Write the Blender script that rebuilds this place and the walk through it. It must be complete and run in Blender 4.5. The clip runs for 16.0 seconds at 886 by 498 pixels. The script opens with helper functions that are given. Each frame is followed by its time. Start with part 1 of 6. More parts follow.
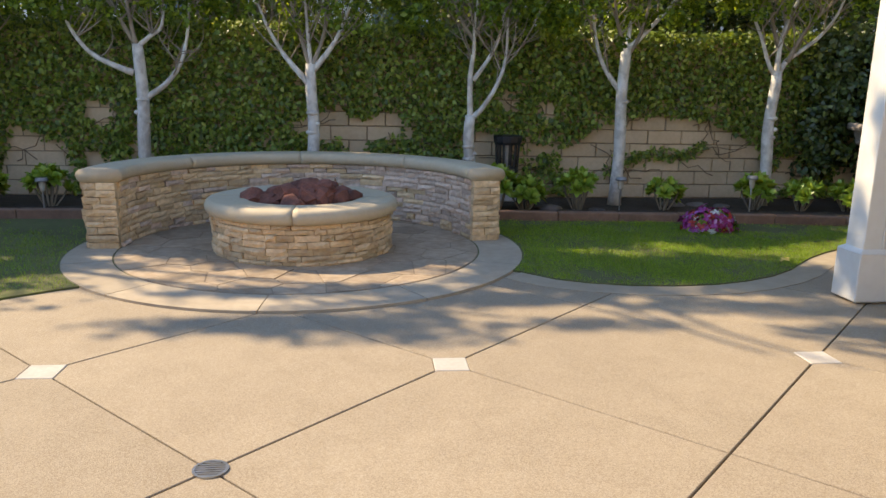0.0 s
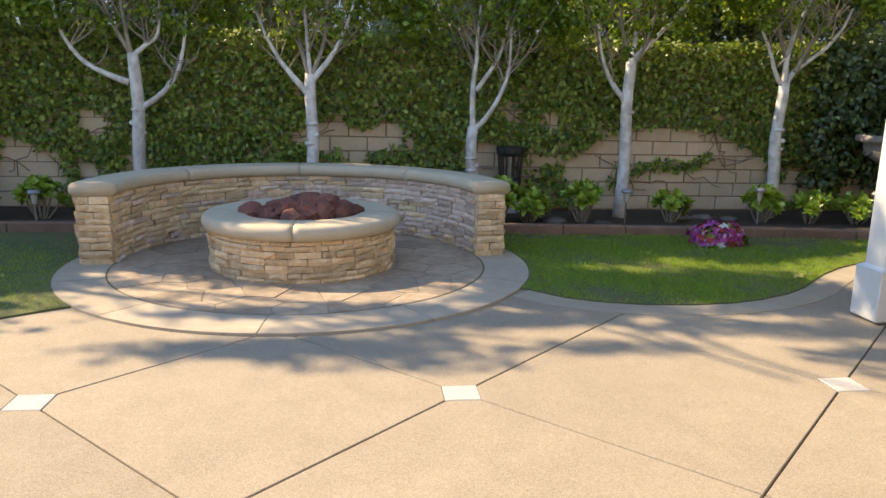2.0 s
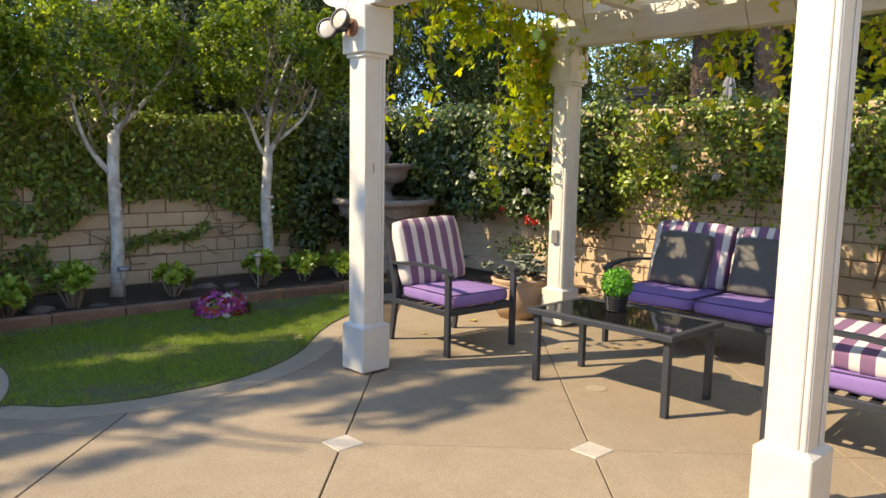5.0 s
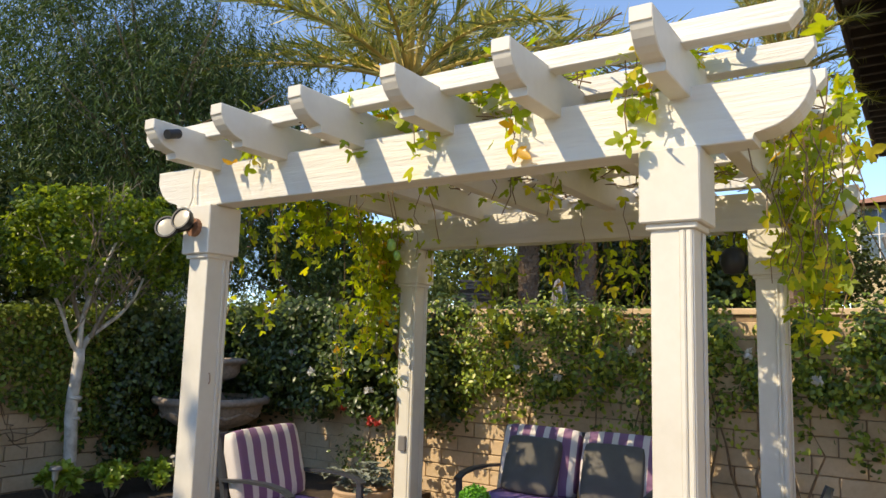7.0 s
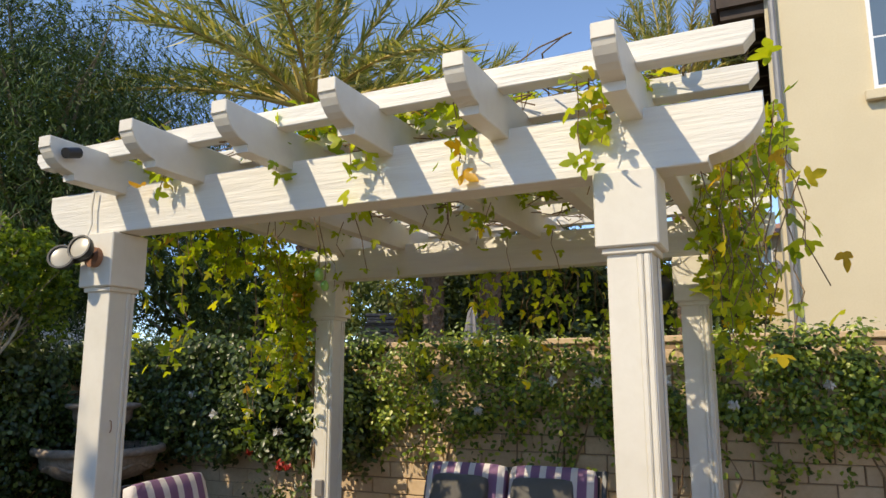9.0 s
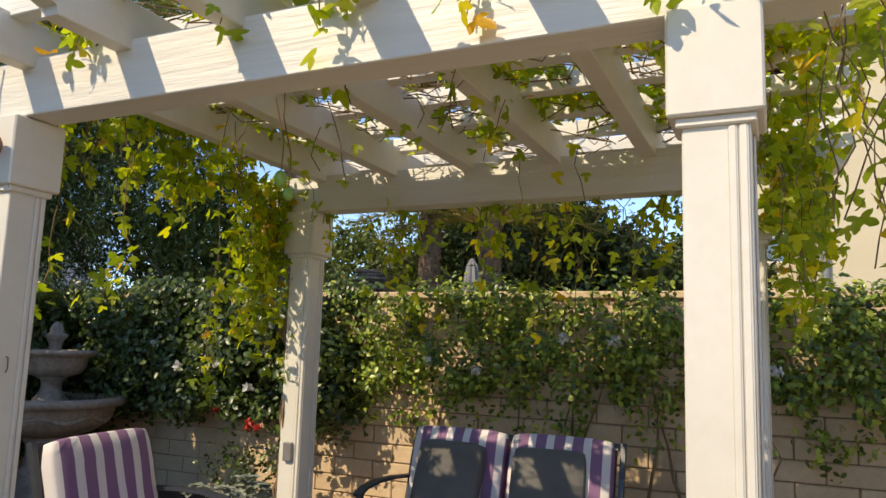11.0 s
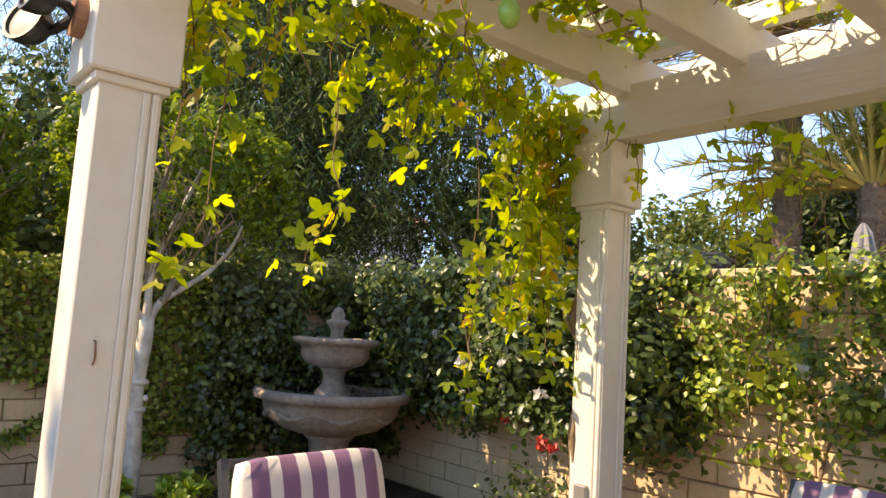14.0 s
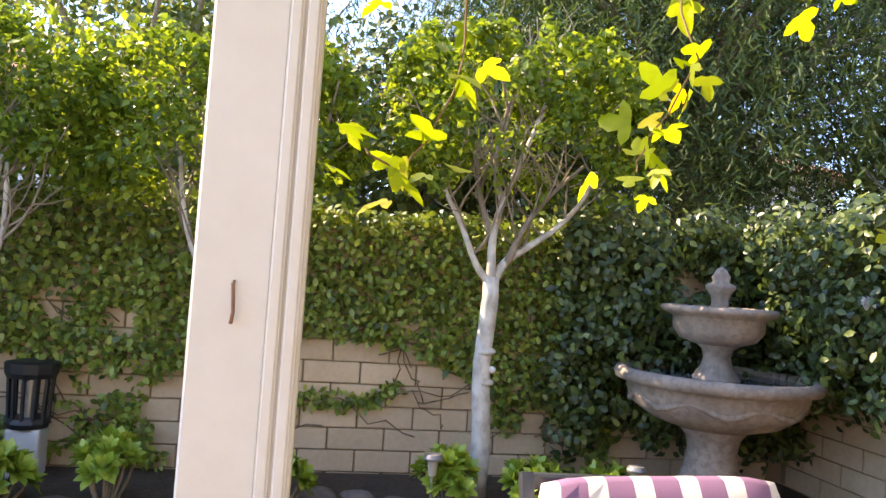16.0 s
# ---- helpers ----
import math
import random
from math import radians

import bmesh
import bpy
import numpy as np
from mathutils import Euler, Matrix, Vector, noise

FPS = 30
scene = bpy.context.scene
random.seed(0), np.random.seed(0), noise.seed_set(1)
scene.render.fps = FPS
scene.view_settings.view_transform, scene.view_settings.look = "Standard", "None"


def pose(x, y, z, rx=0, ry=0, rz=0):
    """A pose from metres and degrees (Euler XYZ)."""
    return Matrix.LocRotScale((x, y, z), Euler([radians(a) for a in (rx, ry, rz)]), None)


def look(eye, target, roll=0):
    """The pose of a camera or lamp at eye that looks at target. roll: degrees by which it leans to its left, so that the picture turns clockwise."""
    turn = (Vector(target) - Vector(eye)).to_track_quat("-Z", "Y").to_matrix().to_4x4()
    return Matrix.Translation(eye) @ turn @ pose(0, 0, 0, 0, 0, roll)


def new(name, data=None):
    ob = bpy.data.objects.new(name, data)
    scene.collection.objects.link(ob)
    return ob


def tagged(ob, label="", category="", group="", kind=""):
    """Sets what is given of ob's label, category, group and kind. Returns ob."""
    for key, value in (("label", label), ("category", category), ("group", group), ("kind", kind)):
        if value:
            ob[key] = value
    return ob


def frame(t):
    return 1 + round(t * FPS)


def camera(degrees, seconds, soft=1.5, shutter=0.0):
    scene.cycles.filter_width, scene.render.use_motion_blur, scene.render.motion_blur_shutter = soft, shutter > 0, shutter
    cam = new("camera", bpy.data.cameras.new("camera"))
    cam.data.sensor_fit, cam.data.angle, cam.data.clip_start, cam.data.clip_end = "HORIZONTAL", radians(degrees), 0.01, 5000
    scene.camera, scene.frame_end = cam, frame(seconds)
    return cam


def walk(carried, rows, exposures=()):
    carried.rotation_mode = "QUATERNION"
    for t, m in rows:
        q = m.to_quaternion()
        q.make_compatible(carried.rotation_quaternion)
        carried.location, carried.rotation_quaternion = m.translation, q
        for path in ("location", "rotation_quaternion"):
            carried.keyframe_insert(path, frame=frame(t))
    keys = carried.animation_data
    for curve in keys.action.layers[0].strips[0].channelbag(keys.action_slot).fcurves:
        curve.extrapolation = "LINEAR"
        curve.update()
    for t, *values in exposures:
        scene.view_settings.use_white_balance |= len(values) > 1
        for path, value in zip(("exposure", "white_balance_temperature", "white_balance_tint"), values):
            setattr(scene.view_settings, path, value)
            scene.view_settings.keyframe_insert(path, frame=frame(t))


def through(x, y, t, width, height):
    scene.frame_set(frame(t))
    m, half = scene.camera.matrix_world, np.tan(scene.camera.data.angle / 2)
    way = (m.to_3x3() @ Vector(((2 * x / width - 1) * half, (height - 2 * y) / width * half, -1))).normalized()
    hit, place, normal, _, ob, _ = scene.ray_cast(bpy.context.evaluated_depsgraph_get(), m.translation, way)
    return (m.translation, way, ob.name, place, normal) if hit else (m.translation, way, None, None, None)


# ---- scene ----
cam = camera(62.4, 16.0)
PATH = [
    (0, (-0.077, 0.038, 1.231), (0.129, 1.979, 0.798), 1.2),
    (0.5, (-0.105, 0.177, 1.263), (0.061, 2.129, 0.859), 1.0),
    (1, (-0.128, 0.221, 1.263), (-0.017, 2.176, 0.854), 1.1),
    (1.5, (-0.155, 0.239, 1.258), (-0.041, 2.192, 0.843), 1.1),
    (2, (-0.123, 0.214, 1.264), (0.095, 2.158, 0.848), 1.3),
    (2.5, (-0.1, 0.205, 1.272), (0.32, 2.119, 0.87), 1.5),
    (3, (-0.078, 0.178, 1.308), (0.558, 2.033, 0.917), 1.3),
    (3.5, (-0.058, 0.177, 1.315), (0.797, 1.946, 0.942), 1.0),
    (4, (-0.053, 0.193, 1.337), (1.008, 1.851, 0.983), 0.9),
    (4.5, (-0.056, 0.228, 1.356), (1.18, 1.769, 1.043), 1.1),
    (5, (-0.02, 0.252, 1.43), (1.35, 1.689, 1.185), 1.1),
    (5.2, (0.006, 0.266, 1.47), (1.417, 1.667, 1.258), 1.0),
    (7.3, (0.058, 0.557, 1.611), (1.741, 1.594, 1.911), 1.3),
    (7.5, (0.026, 0.588, 1.615), (1.729, 1.587, 1.933), 1.0),
    (8, (-0.05, 0.65, 1.606), (1.693, 1.567, 1.955), 0.6),
    (8.5, (-0.006, 0.719, 1.6), (1.763, 1.58, 1.96), 0.1),
    (9, (0.13, 0.798, 1.602), (1.914, 1.632, 1.951), -0.1),
    (9.2, (0.17, 0.823, 1.595), (1.96, 1.651, 1.93), -0.1),
    (11.3, (1.083, 1.265, 1.472), (2.878, 2.108, 1.735), 2.2),
    (11.5, (1.166, 1.33, 1.476), (2.953, 2.192, 1.735), 2.5),
    (12, (1.387, 1.468, 1.464), (3.137, 2.403, 1.716), 2.9),
    (12.5, (1.645, 1.577, 1.479), (3.33, 2.627, 1.723), 3.1),
    (13, (1.881, 1.709, 1.459), (3.461, 2.911, 1.696), 3.5),
    (13.5, (2.122, 1.856, 1.47), (3.559, 3.227, 1.704), 3.7),
    (14, (2.403, 2.005, 1.469), (3.664, 3.542, 1.692), 3.6),
    (14.5, (2.588, 2.197, 1.471), (3.639, 3.886, 1.674), 3.6),
    (15, (2.741, 2.404, 1.483), (3.567, 4.217, 1.658), 3.4),
    (15.5, (2.901, 2.634, 1.455), (3.479, 4.544, 1.585), 3.4),
    (16, (3.044, 2.883, 1.416), (3.381, 4.853, 1.497), 4.0),
]
EXPOSURES = [(0, 2.0, 8700, 12), (0.5, 2.14, 8700, 12), (2, 2.24, 8700, 12), (3.5, 2.14, 8700, 12), (5.2, 1.8, 8400, 11), (7.5, 1.24, 8300, 10), (9.2, 1.13, 8000, 10), (11.5, 1.34, 8400, 12), (12.5, 1.85, 9700, 16), (14, 2.1, 9700, 17), (15, 2.5, 9300, 18), (16, 2.98, 8900, 20)]
walk(cam, [(t, look(eye, target, roll)) for t, eye, target, roll in PATH], EXPOSURES)

# ---- world, sun ----
SUN = Vector((-0.98, 0.52, 1.0)).normalized()
world = bpy.data.worlds.new("sky")
scene.world = world
world.use_nodes = True
wn = world.node_tree.nodes
sky = wn.new("ShaderNodeTexSky")
sky.sky_type, sky.sun_disc = "NISHITA", False
sky.sun_elevation, sky.sun_rotation = math.asin(SUN.z), math.atan2(SUN.x, SUN.y) % (2 * math.pi)
sky.altitude, sky.air_density, sky.dust_density, sky.ozone_density = 2500, 0.95, 0.0, 6.0
wn["Background"].inputs["Strength"].default_value = 0.15
world.node_tree.links.new(sky.outputs["Color"], wn["Background"].inputs["Color"])
sun = new("sun", bpy.data.lights.new("sun", "SUN"))
sun.data.energy, sun.data.angle, sun.data.color = 2.0, radians(0.45), (1.0, 0.93, 0.79)
sun.matrix_world = look(SUN * 30, (0, 0, 0))


# ---- materials ----
def nodes_of(name):
    m = bpy.data.materials.new(name)
    m.use_nodes = True
    return m, m.node_tree.nodes, m.node_tree.links, m.node_tree.nodes["Principled BSDF"]


def ramp(nt, stops):
    r = nt.nodes.new("ShaderNodeValToRGB")
    while len(r.color_ramp.elements) < len(stops):
        r.color_ramp.elements.new(0.5)
    for e, (p, c) in zip(r.color_ramp.elements, stops):
        e.position, e.color = p, (*c, 1)
    return r


def noise_node(nt, scale, detail=4, vec=None, rough=0.6):
    n = nt.nodes.new("ShaderNodeTexNoise")
    n.inputs["Scale"].default_value, n.inputs["Detail"].default_value, n.inputs["Roughness"].default_value = scale, detail, rough
    if vec:
        nt.links.new(vec, n.inputs["Vector"])
    return n


def coords(nt, stretch=(1, 1, 1), kind="Object"):
    c, mp = nt.nodes.new("ShaderNodeTexCoord"), nt.nodes.new("ShaderNodeMapping")
    mp.inputs["Scale"].default_value = stretch
    nt.links.new(c.outputs[kind], mp.inputs["Vector"])
    return mp.outputs["Vector"]


def world_coords(nt, stretch=(1, 1, 1)):
    g, mp = nt.nodes.new("ShaderNodeNewGeometry"), nt.nodes.new("ShaderNodeMapping")
    mp.inputs["Scale"].default_value = stretch
    nt.links.new(g.outputs["Position"], mp.inputs["Vector"])
    return mp.outputs["Vector"]


def mixrgb(nt, a, b, fac, mode="MIX"):
    m = nt.nodes.new("ShaderNodeMix")
    m.data_type, m.blend_type = "RGBA", mode
    for sock, v in ((m.inputs[6], a), (m.inputs[7], b), (m.inputs[0], fac)):
        if isinstance(v, (int, float)):
            sock.default_value = v
        elif isinstance(v, tuple):
            sock.default_value = (*v, 1)
        else:
            nt.links.new(v, sock)
    return m.outputs[2]


def surface(name, c1, c2, c3=None, big=2.0, fine=60.0, rough=0.7, bump=0.2, bump_dist=0.004, stretch=(1, 1, 1), metal=0.0, piece=0.0, fine_mix=0.35, bump_scale=None, world_space=True, speck=None):
    """Two scales of variation in colour, fine relief, and a shift from piece to piece."""
    m, n, l, b = nodes_of(name)
    nt = m.node_tree
    vec = world_coords(nt, stretch) if world_space else coords(nt, stretch)
    r = ramp(nt, [(0.3, c1), (0.7, c2)])
    l.new(noise_node(nt, big, 5, vec).outputs["Fac"], r.inputs["Fac"])
    col = r.outputs["Color"]
    nf = noise_node(nt, fine, 3, vec)
    if c3:
        r3 = ramp(nt, [(0.42, (0, 0, 0)), (0.62, (1, 1, 1))])
        l.new(nf.outputs["Fac"], r3.inputs["Fac"])
        mul = nt.nodes.new("ShaderNodeMath")
        mul.operation = "MULTIPLY"
        mul.inputs[1].default_value = fine_mix
        l.new(r3.outputs["Color"], mul.inputs[0])
        col = mixrgb(nt, col, c3, mul.outputs[0])
    if speck:
        v = nt.nodes.new("ShaderNodeTexVoronoi")
        v.inputs["Scale"].default_value = speck[0]
        l.new(vec, v.inputs["Vector"])
        rs = ramp(nt, [(0.0, speck[1]), (0.5, speck[2]), (1.0, speck[3])])
        sep = nt.nodes.new("ShaderNodeSeparateColor")
        l.new(v.outputs["Color"], sep.inputs[0])
        l.new(sep.outputs[0], rs.inputs["Fac"])
        col = mixrgb(nt, col, rs.outputs["Color"], speck[4])
    if piece:
        oi, hs = nt.nodes.new("ShaderNodeObjectInfo"), nt.nodes.new("ShaderNodeHueSaturation")
        ma = nt.nodes.new("ShaderNodeMapRange")
        ma.inputs["To Min"].default_value, ma.inputs["To Max"].default_value = 1 - piece, 1 + piece
        l.new(oi.outputs["Random"], ma.inputs["Value"])
        l.new(ma.outputs[0], hs.inputs["Value"])
        l.new(col, hs.inputs["Color"])
        col = hs.outputs["Color"]
    l.new(col, b.inputs["Base Color"])
    b.inputs["Roughness"].default_value, b.inputs["Metallic"].default_value = rough, metal
    if bump:
        bp = nt.nodes.new("ShaderNodeBump")
        bp.inputs["Strength"].default_value, bp.inputs["Distance"].default_value = bump, bump_dist
        l.new(noise_node(nt, bump_scale or fine, 5, vec).outputs["Fac"], bp.inputs["Height"])
        l.new(bp.outputs[0], b.inputs["Normal"])
    return m


def leaf_mat(name, stops, rough=0.45, through=0.35, through_tint=(1.25, 1.15, 0.6)):
    """Leaves that differ one from the next, and let some light through."""
    m, n, l, b = nodes_of(name)
    nt = m.node_tree
    g = nt.nodes.new("ShaderNodeNewGeometry")
    r = ramp(nt, stops)
    l.new(g.outputs["Random Per Island"], r.inputs["Fac"])
    nz = noise_node(nt, 30, 2, world_coords(nt))
    col = mixrgb(nt, r.outputs["Color"], (0.02, 0.03, 0.005), nz.outputs["Fac"], "MIX")
    mx = [x for x in nt.nodes if x.bl_idname == "ShaderNodeMix"][-1]
    l.new(r.outputs["Color"], mx.inputs[6])
    rr = ramp(nt, [(0.5, (0, 0, 0)), (0.9, (0.35, 0.35, 0.35))])
    l.new(nz.outputs["Fac"], rr.inputs["Fac"])
    l.new(rr.outputs["Color"], mx.inputs[0])
    l.new(col, b.inputs["Base Color"])
    b.inputs["Roughness"].default_value = rough
    t = nt.nodes.new("ShaderNodeBsdfTranslucent")
    tint = mixrgb(nt, col, through_tint, 1.0, "MULTIPLY")
    l.new(tint, t.inputs["Color"])
    mix = nt.nodes.new("ShaderNodeMixShader")
    mix.inputs[0].default_value = through
    l.new(b.outputs[0], mix.inputs[1])
    l.new(t.outputs[0], mix.inputs[2])
    l.new(mix.outputs[0], n["Material Output"].inputs["Surface"])
    return m


def stripes_mat(name, axis, period, c1, c2, width=0.5, offset=0.0):
    m, n, l, b = nodes_of(name)
    nt = m.node_tree
    sep = nt.nodes.new("ShaderNodeSeparateXYZ")
    l.new(coords(nt), sep.inputs[0])
    val = sep.outputs["XYZ".index(axis)]
    for op, k in (("ADD", 10 + offset), ("DIVIDE", period), ("FRACT", 0), ("GREATER_THAN", width)):
        q = nt.nodes.new("ShaderNodeMath")
        q.operation = op
        q.inputs[1].default_value = k
        l.new(val, q.inputs[0])
        val = q.outputs[0]
    w = noise_node(nt, 400, 2, coords(nt))
    col = mixrgb(nt, c1, c2, val)
    col = mixrgb(nt, col, (0.25, 0.2, 0.25), 0.0, "MIX")
    mx = nt.nodes[-1]
    rr = ramp(nt, [(0.4, (0, 0, 0)), (0.8, (0.4, 0.4, 0.4))])
    l.new(w.outputs["Fac"], rr.inputs["Fac"])
    l.new(rr.outputs["Color"], mx.inputs[0])
    l.new(col, b.inputs["Base Color"])
    b.inputs["Roughness"].default_value = 0.9
    bp = nt.nodes.new("ShaderNodeBump")
    bp.inputs["Strength"].default_value, bp.inputs["Distance"].default_value = 0.3, 0.003
    l.new(noise_node(nt, 14, 3, coords(nt)).outputs["Fac"], bp.inputs["Height"])
    l.new(bp.outputs[0], b.inputs["Normal"])
    return m


M = {}
M["patio"] = surface("tan_aggregate_concrete", (0.27, 0.207, 0.14), (0.34, 0.268, 0.185), (0.215, 0.162, 0.106), big=0.8, fine=5, rough=0.85, bump=0.55, bump_dist=0.004, bump_scale=190, fine_mix=0.32, piece=0.05, speck=(260, (0.16, 0.10, 0.06), (0.35, 0.265, 0.17), (0.56, 0.48, 0.36), 0.3))
M["patio_smooth"] = surface("smooth_tan_concrete", (0.32, 0.25, 0.17), (0.39, 0.31, 0.215), (0.26, 0.20, 0.13), big=1.1, fine=9, rough=0.85, bump=0.2, bump_dist=0.002, bump_scale=120, fine_mix=0.3)
M["border"] = surface("grey_brushed_concrete", (0.36, 0.285, 0.20), (0.44, 0.355, 0.255), (0.28, 0.22, 0.15), big=2.0, fine=14, rough=0.85, bump=0.2, bump_scale=120, fine_mix=0.3, piece=0.05)
M["joint"] = surface("dark_joint", (0.07, 0.05, 0.03), (0.10, 0.075, 0.05), big=4, fine=50, rough=0.95)
M["tile"] = surface("white_marble_inset", (0.48, 0.425, 0.36), (0.56, 0.51, 0.44), (0.40, 0.34, 0.28), big=8, fine=40, rough=0.5, bump=0.05)
M["flag"] = surface("brown_flagstone", (0.26, 0.185, 0.12), (0.39, 0.285, 0.19), (0.50, 0.39, 0.275), big=5, fine=16, rough=0.6, bump=0.5, bump_dist=0.006, bump_scale=25, piece=0.16, fine_mix=0.4)
M["stone"] = surface("stacked_ledgestone", (0.56, 0.36, 0.185), (0.76, 0.56, 0.33), (0.40, 0.25, 0.15), big=9, fine=30, rough=0.85, bump=0.6, bump_dist=0.006, bump_scale=45, piece=0.24, fine_mix=0.45)
M["stone_pale"] = surface("stacked_ledgestone_mauve", (0.56, 0.39, 0.275), (0.72, 0.545, 0.41), (0.36, 0.245, 0.19), big=9, fine=30, rough=0.85, bump=0.6, bump_dist=0.006, bump_scale=45, piece=0.24, fine_mix=0.45)
M["flag_joint"] = surface("flagstone_joint", (0.24, 0.185, 0.13), (0.31, 0.245, 0.175), big=6, fine=40, rough=0.95)
M["mortar"] = surface("brown_mortar_core", (0.07, 0.047, 0.03), (0.11, 0.075, 0.047), big=10, fine=60, rough=0.95)
M["cap"] = surface("cast_concrete_cap", (0.47, 0.375, 0.245), (0.55, 0.445, 0.30), (0.39, 0.305, 0.20), big=2.5, fine=20, rough=0.75, bump=0.15, bump_scale=90, fine_mix=0.3)
M["lava"] = surface("red_lava_rock", (0.13, 0.045, 0.028), (0.27, 0.09, 0.055), (0.05, 0.022, 0.02), big=9, fine=35, rough=0.9, bump=0.9, bump_dist=0.012, bump_scale=55, piece=0.35)
M["block"] = surface("tan_slump_block", (0.53, 0.38, 0.235), (0.62, 0.46, 0.30), (0.43, 0.30, 0.185), big=3, fine=25, rough=0.92, bump=0.35, bump_dist=0.004, bump_scale=70, piece=0.09, fine_mix=0.3)
M["blockjoint"] = surface("tan_mortar", (0.25, 0.17, 0.105), (0.31, 0.215, 0.135), big=5, fine=40, rough=0.95)
M["soil"] = surface("dark_bed_soil", (0.035, 0.022, 0.014), (0.07, 0.045, 0.028), (0.11, 0.075, 0.045), big=6, fine=45, rough=0.95, bump=0.9, bump_dist=0.02, bump_scale=40, fine_mix=0.5)
M["turf"] = surface("turf_soil", (0.075, 0.085, 0.025), (0.11, 0.13, 0.035), (0.17, 0.115, 0.06), big=2.5, fine=30, rough=0.95, bump=0.7, bump_dist=0.01)
M["ground"] = surface("dry_ground", (0.16, 0.12, 0.08), (0.22, 0.17, 0.12), big=0.4, fine=8, rough=0.95)
M["edging"] = surface("red_brown_edging", (0.20, 0.105, 0.065), (0.28, 0.155, 0.10), (0.15, 0.085, 0.06), big=5, fine=30, rough=0.9, bump=0.3, piece=0.12)
M["white"] = surface("white_painted_wood", (0.62, 0.585, 0.51), (0.68, 0.645, 0.575), (0.52, 0.46, 0.38), big=3, fine=18, rough=0.5, bump=0.25, bump_dist=0.003, bump_scale=22, stretch=(1, 1, 1), fine_mix=0.12)
M["white_y"] = surface("white_painted_beam", (0.66, 0.63, 0.57), (0.72, 0.70, 0.64), (0.52, 0.47, 0.40), big=3, fine=30, rough=0.5, bump=0.9, bump_dist=0.008, bump_scale=30, stretch=(1, 0.07, 1), fine_mix=0.15)
M["bark"] = surface("pale_grey_bark", (0.52, 0.47, 0.40), (0.70, 0.65, 0.58), (0.25, 0.20, 0.155), big=8, fine=13, rough=0.85, bump=0.6, bump_dist=0.006, stretch=(1, 1, 0.7), fine_mix=0.55)
M["branch"] = surface("brown_grey_branch", (0.22, 0.17, 0.12), (0.34, 0.28, 0.21), (0.13, 0.10, 0.07), big=6, fine=30, rough=0.9, bump=0.4, stretch=(1, 1, 0.5))
M["vinewood"] = surface("dry_vine_wood", (0.14, 0.085, 0.045), (0.24, 0.16, 0.09), big=20, fine=60, rough=0.9)
M["palmtrunk"] = surface("brown_palm_trunk", (0.15, 0.10, 0.07), (0.26, 0.18, 0.13), (0.08, 0.05, 0.035), big=4, fine=20, rough=0.95, bump=0.8, bump_dist=0.02)
M["metal"] = surface("charcoal_powdercoat", (0.045, 0.05, 0.06), (0.06, 0.066, 0.078), (0.035, 0.037, 0.042), big=6, fine=90, rough=0.4, bump=0.05, metal=0.3, fine_mix=0.3)
M["black"] = surface("black_plastic", (0.012, 0.012, 0.013), (0.022, 0.022, 0.024), big=12, fine=80, rough=0.45, bump=0.05)
M["purple"] = surface("purple_canvas", (0.235, 0.145, 0.37), (0.29, 0.185, 0.44), (0.19, 0.115, 0.31), big=4, fine=250, rough=0.92, bump=0.4, bump_dist=0.004, bump_scale=12, fine_mix=0.35)
M["piping"] = surface("dark_purple_piping", (0.05, 0.03, 0.08), (0.07, 0.04, 0.11), big=9, fine=90, rough=0.9)
M["grey_fabric"] = surface("charcoal_canvas", (0.085, 0.08, 0.072), (0.125, 0.118, 0.105), (0.17, 0.16, 0.145), big=4, fine=300, rough=0.95, bump=0.4, bump_dist=0.004, bump_scale=10, fine_mix=0.3)
M["stripe_x"] = stripes_mat("purple_white_stripe", "X", 0.118, (0.68, 0.62, 0.58), (0.21, 0.10, 0.19), 0.42, -0.005)
M["fountain"] = surface("weathered_cast_stone", (0.25, 0.195, 0.155), (0.40, 0.315, 0.255), (0.14, 0.11, 0.09), big=5, fine=22, rough=0.85, bump=0.5, bump_dist=0.005, bump_scale=40, fine_mix=0.5)
M["terracotta"] = surface("pale_terracotta", (0.42, 0.28, 0.18), (0.50, 0.35, 0.235), (0.34, 0.22, 0.14), big=4, fine=25, rough=0.85, bump=0.15)
M["stucco"] = surface("cream_stucco", (0.56, 0.475, 0.325), (0.61, 0.52, 0.36), (0.51, 0.425, 0.285), big=0.8, fine=40, rough=0.95, bump=0.4, bump_dist=0.004, bump_scale=70, fine_mix=0.2)
M["trim_brown"] = surface("dark_brown_eave", (0.035, 0.022, 0.016), (0.06, 0.04, 0.03), big=3, fine=30, rough=0.8)
M["rooftile"] = surface("clay_roof_tile", (0.34, 0.15, 0.09), (0.46, 0.24, 0.15), (0.2, 0.1, 0.07), big=3, fine=12, rough=0.9, piece=0.15)
M["gutter"] = surface("grey_metal_downspout", (0.22, 0.21, 0.2), (0.30, 0.28, 0.27), big=3, fine=40, rough=0.45, metal=0.4)
M["pvc"] = surface("white_window_frame", (0.75, 0.75, 0.75), (0.8, 0.8, 0.8), big=5, fine=50, rough=0.4, bump=0.03)
M["slate"] = surface("dark_stacked_slate", (0.07, 0.055, 0.05), (0.15, 0.12, 0.10), (0.22, 0.17, 0.14), big=5, fine=25, rough=0.8, bump=0.5, piece=0.3)
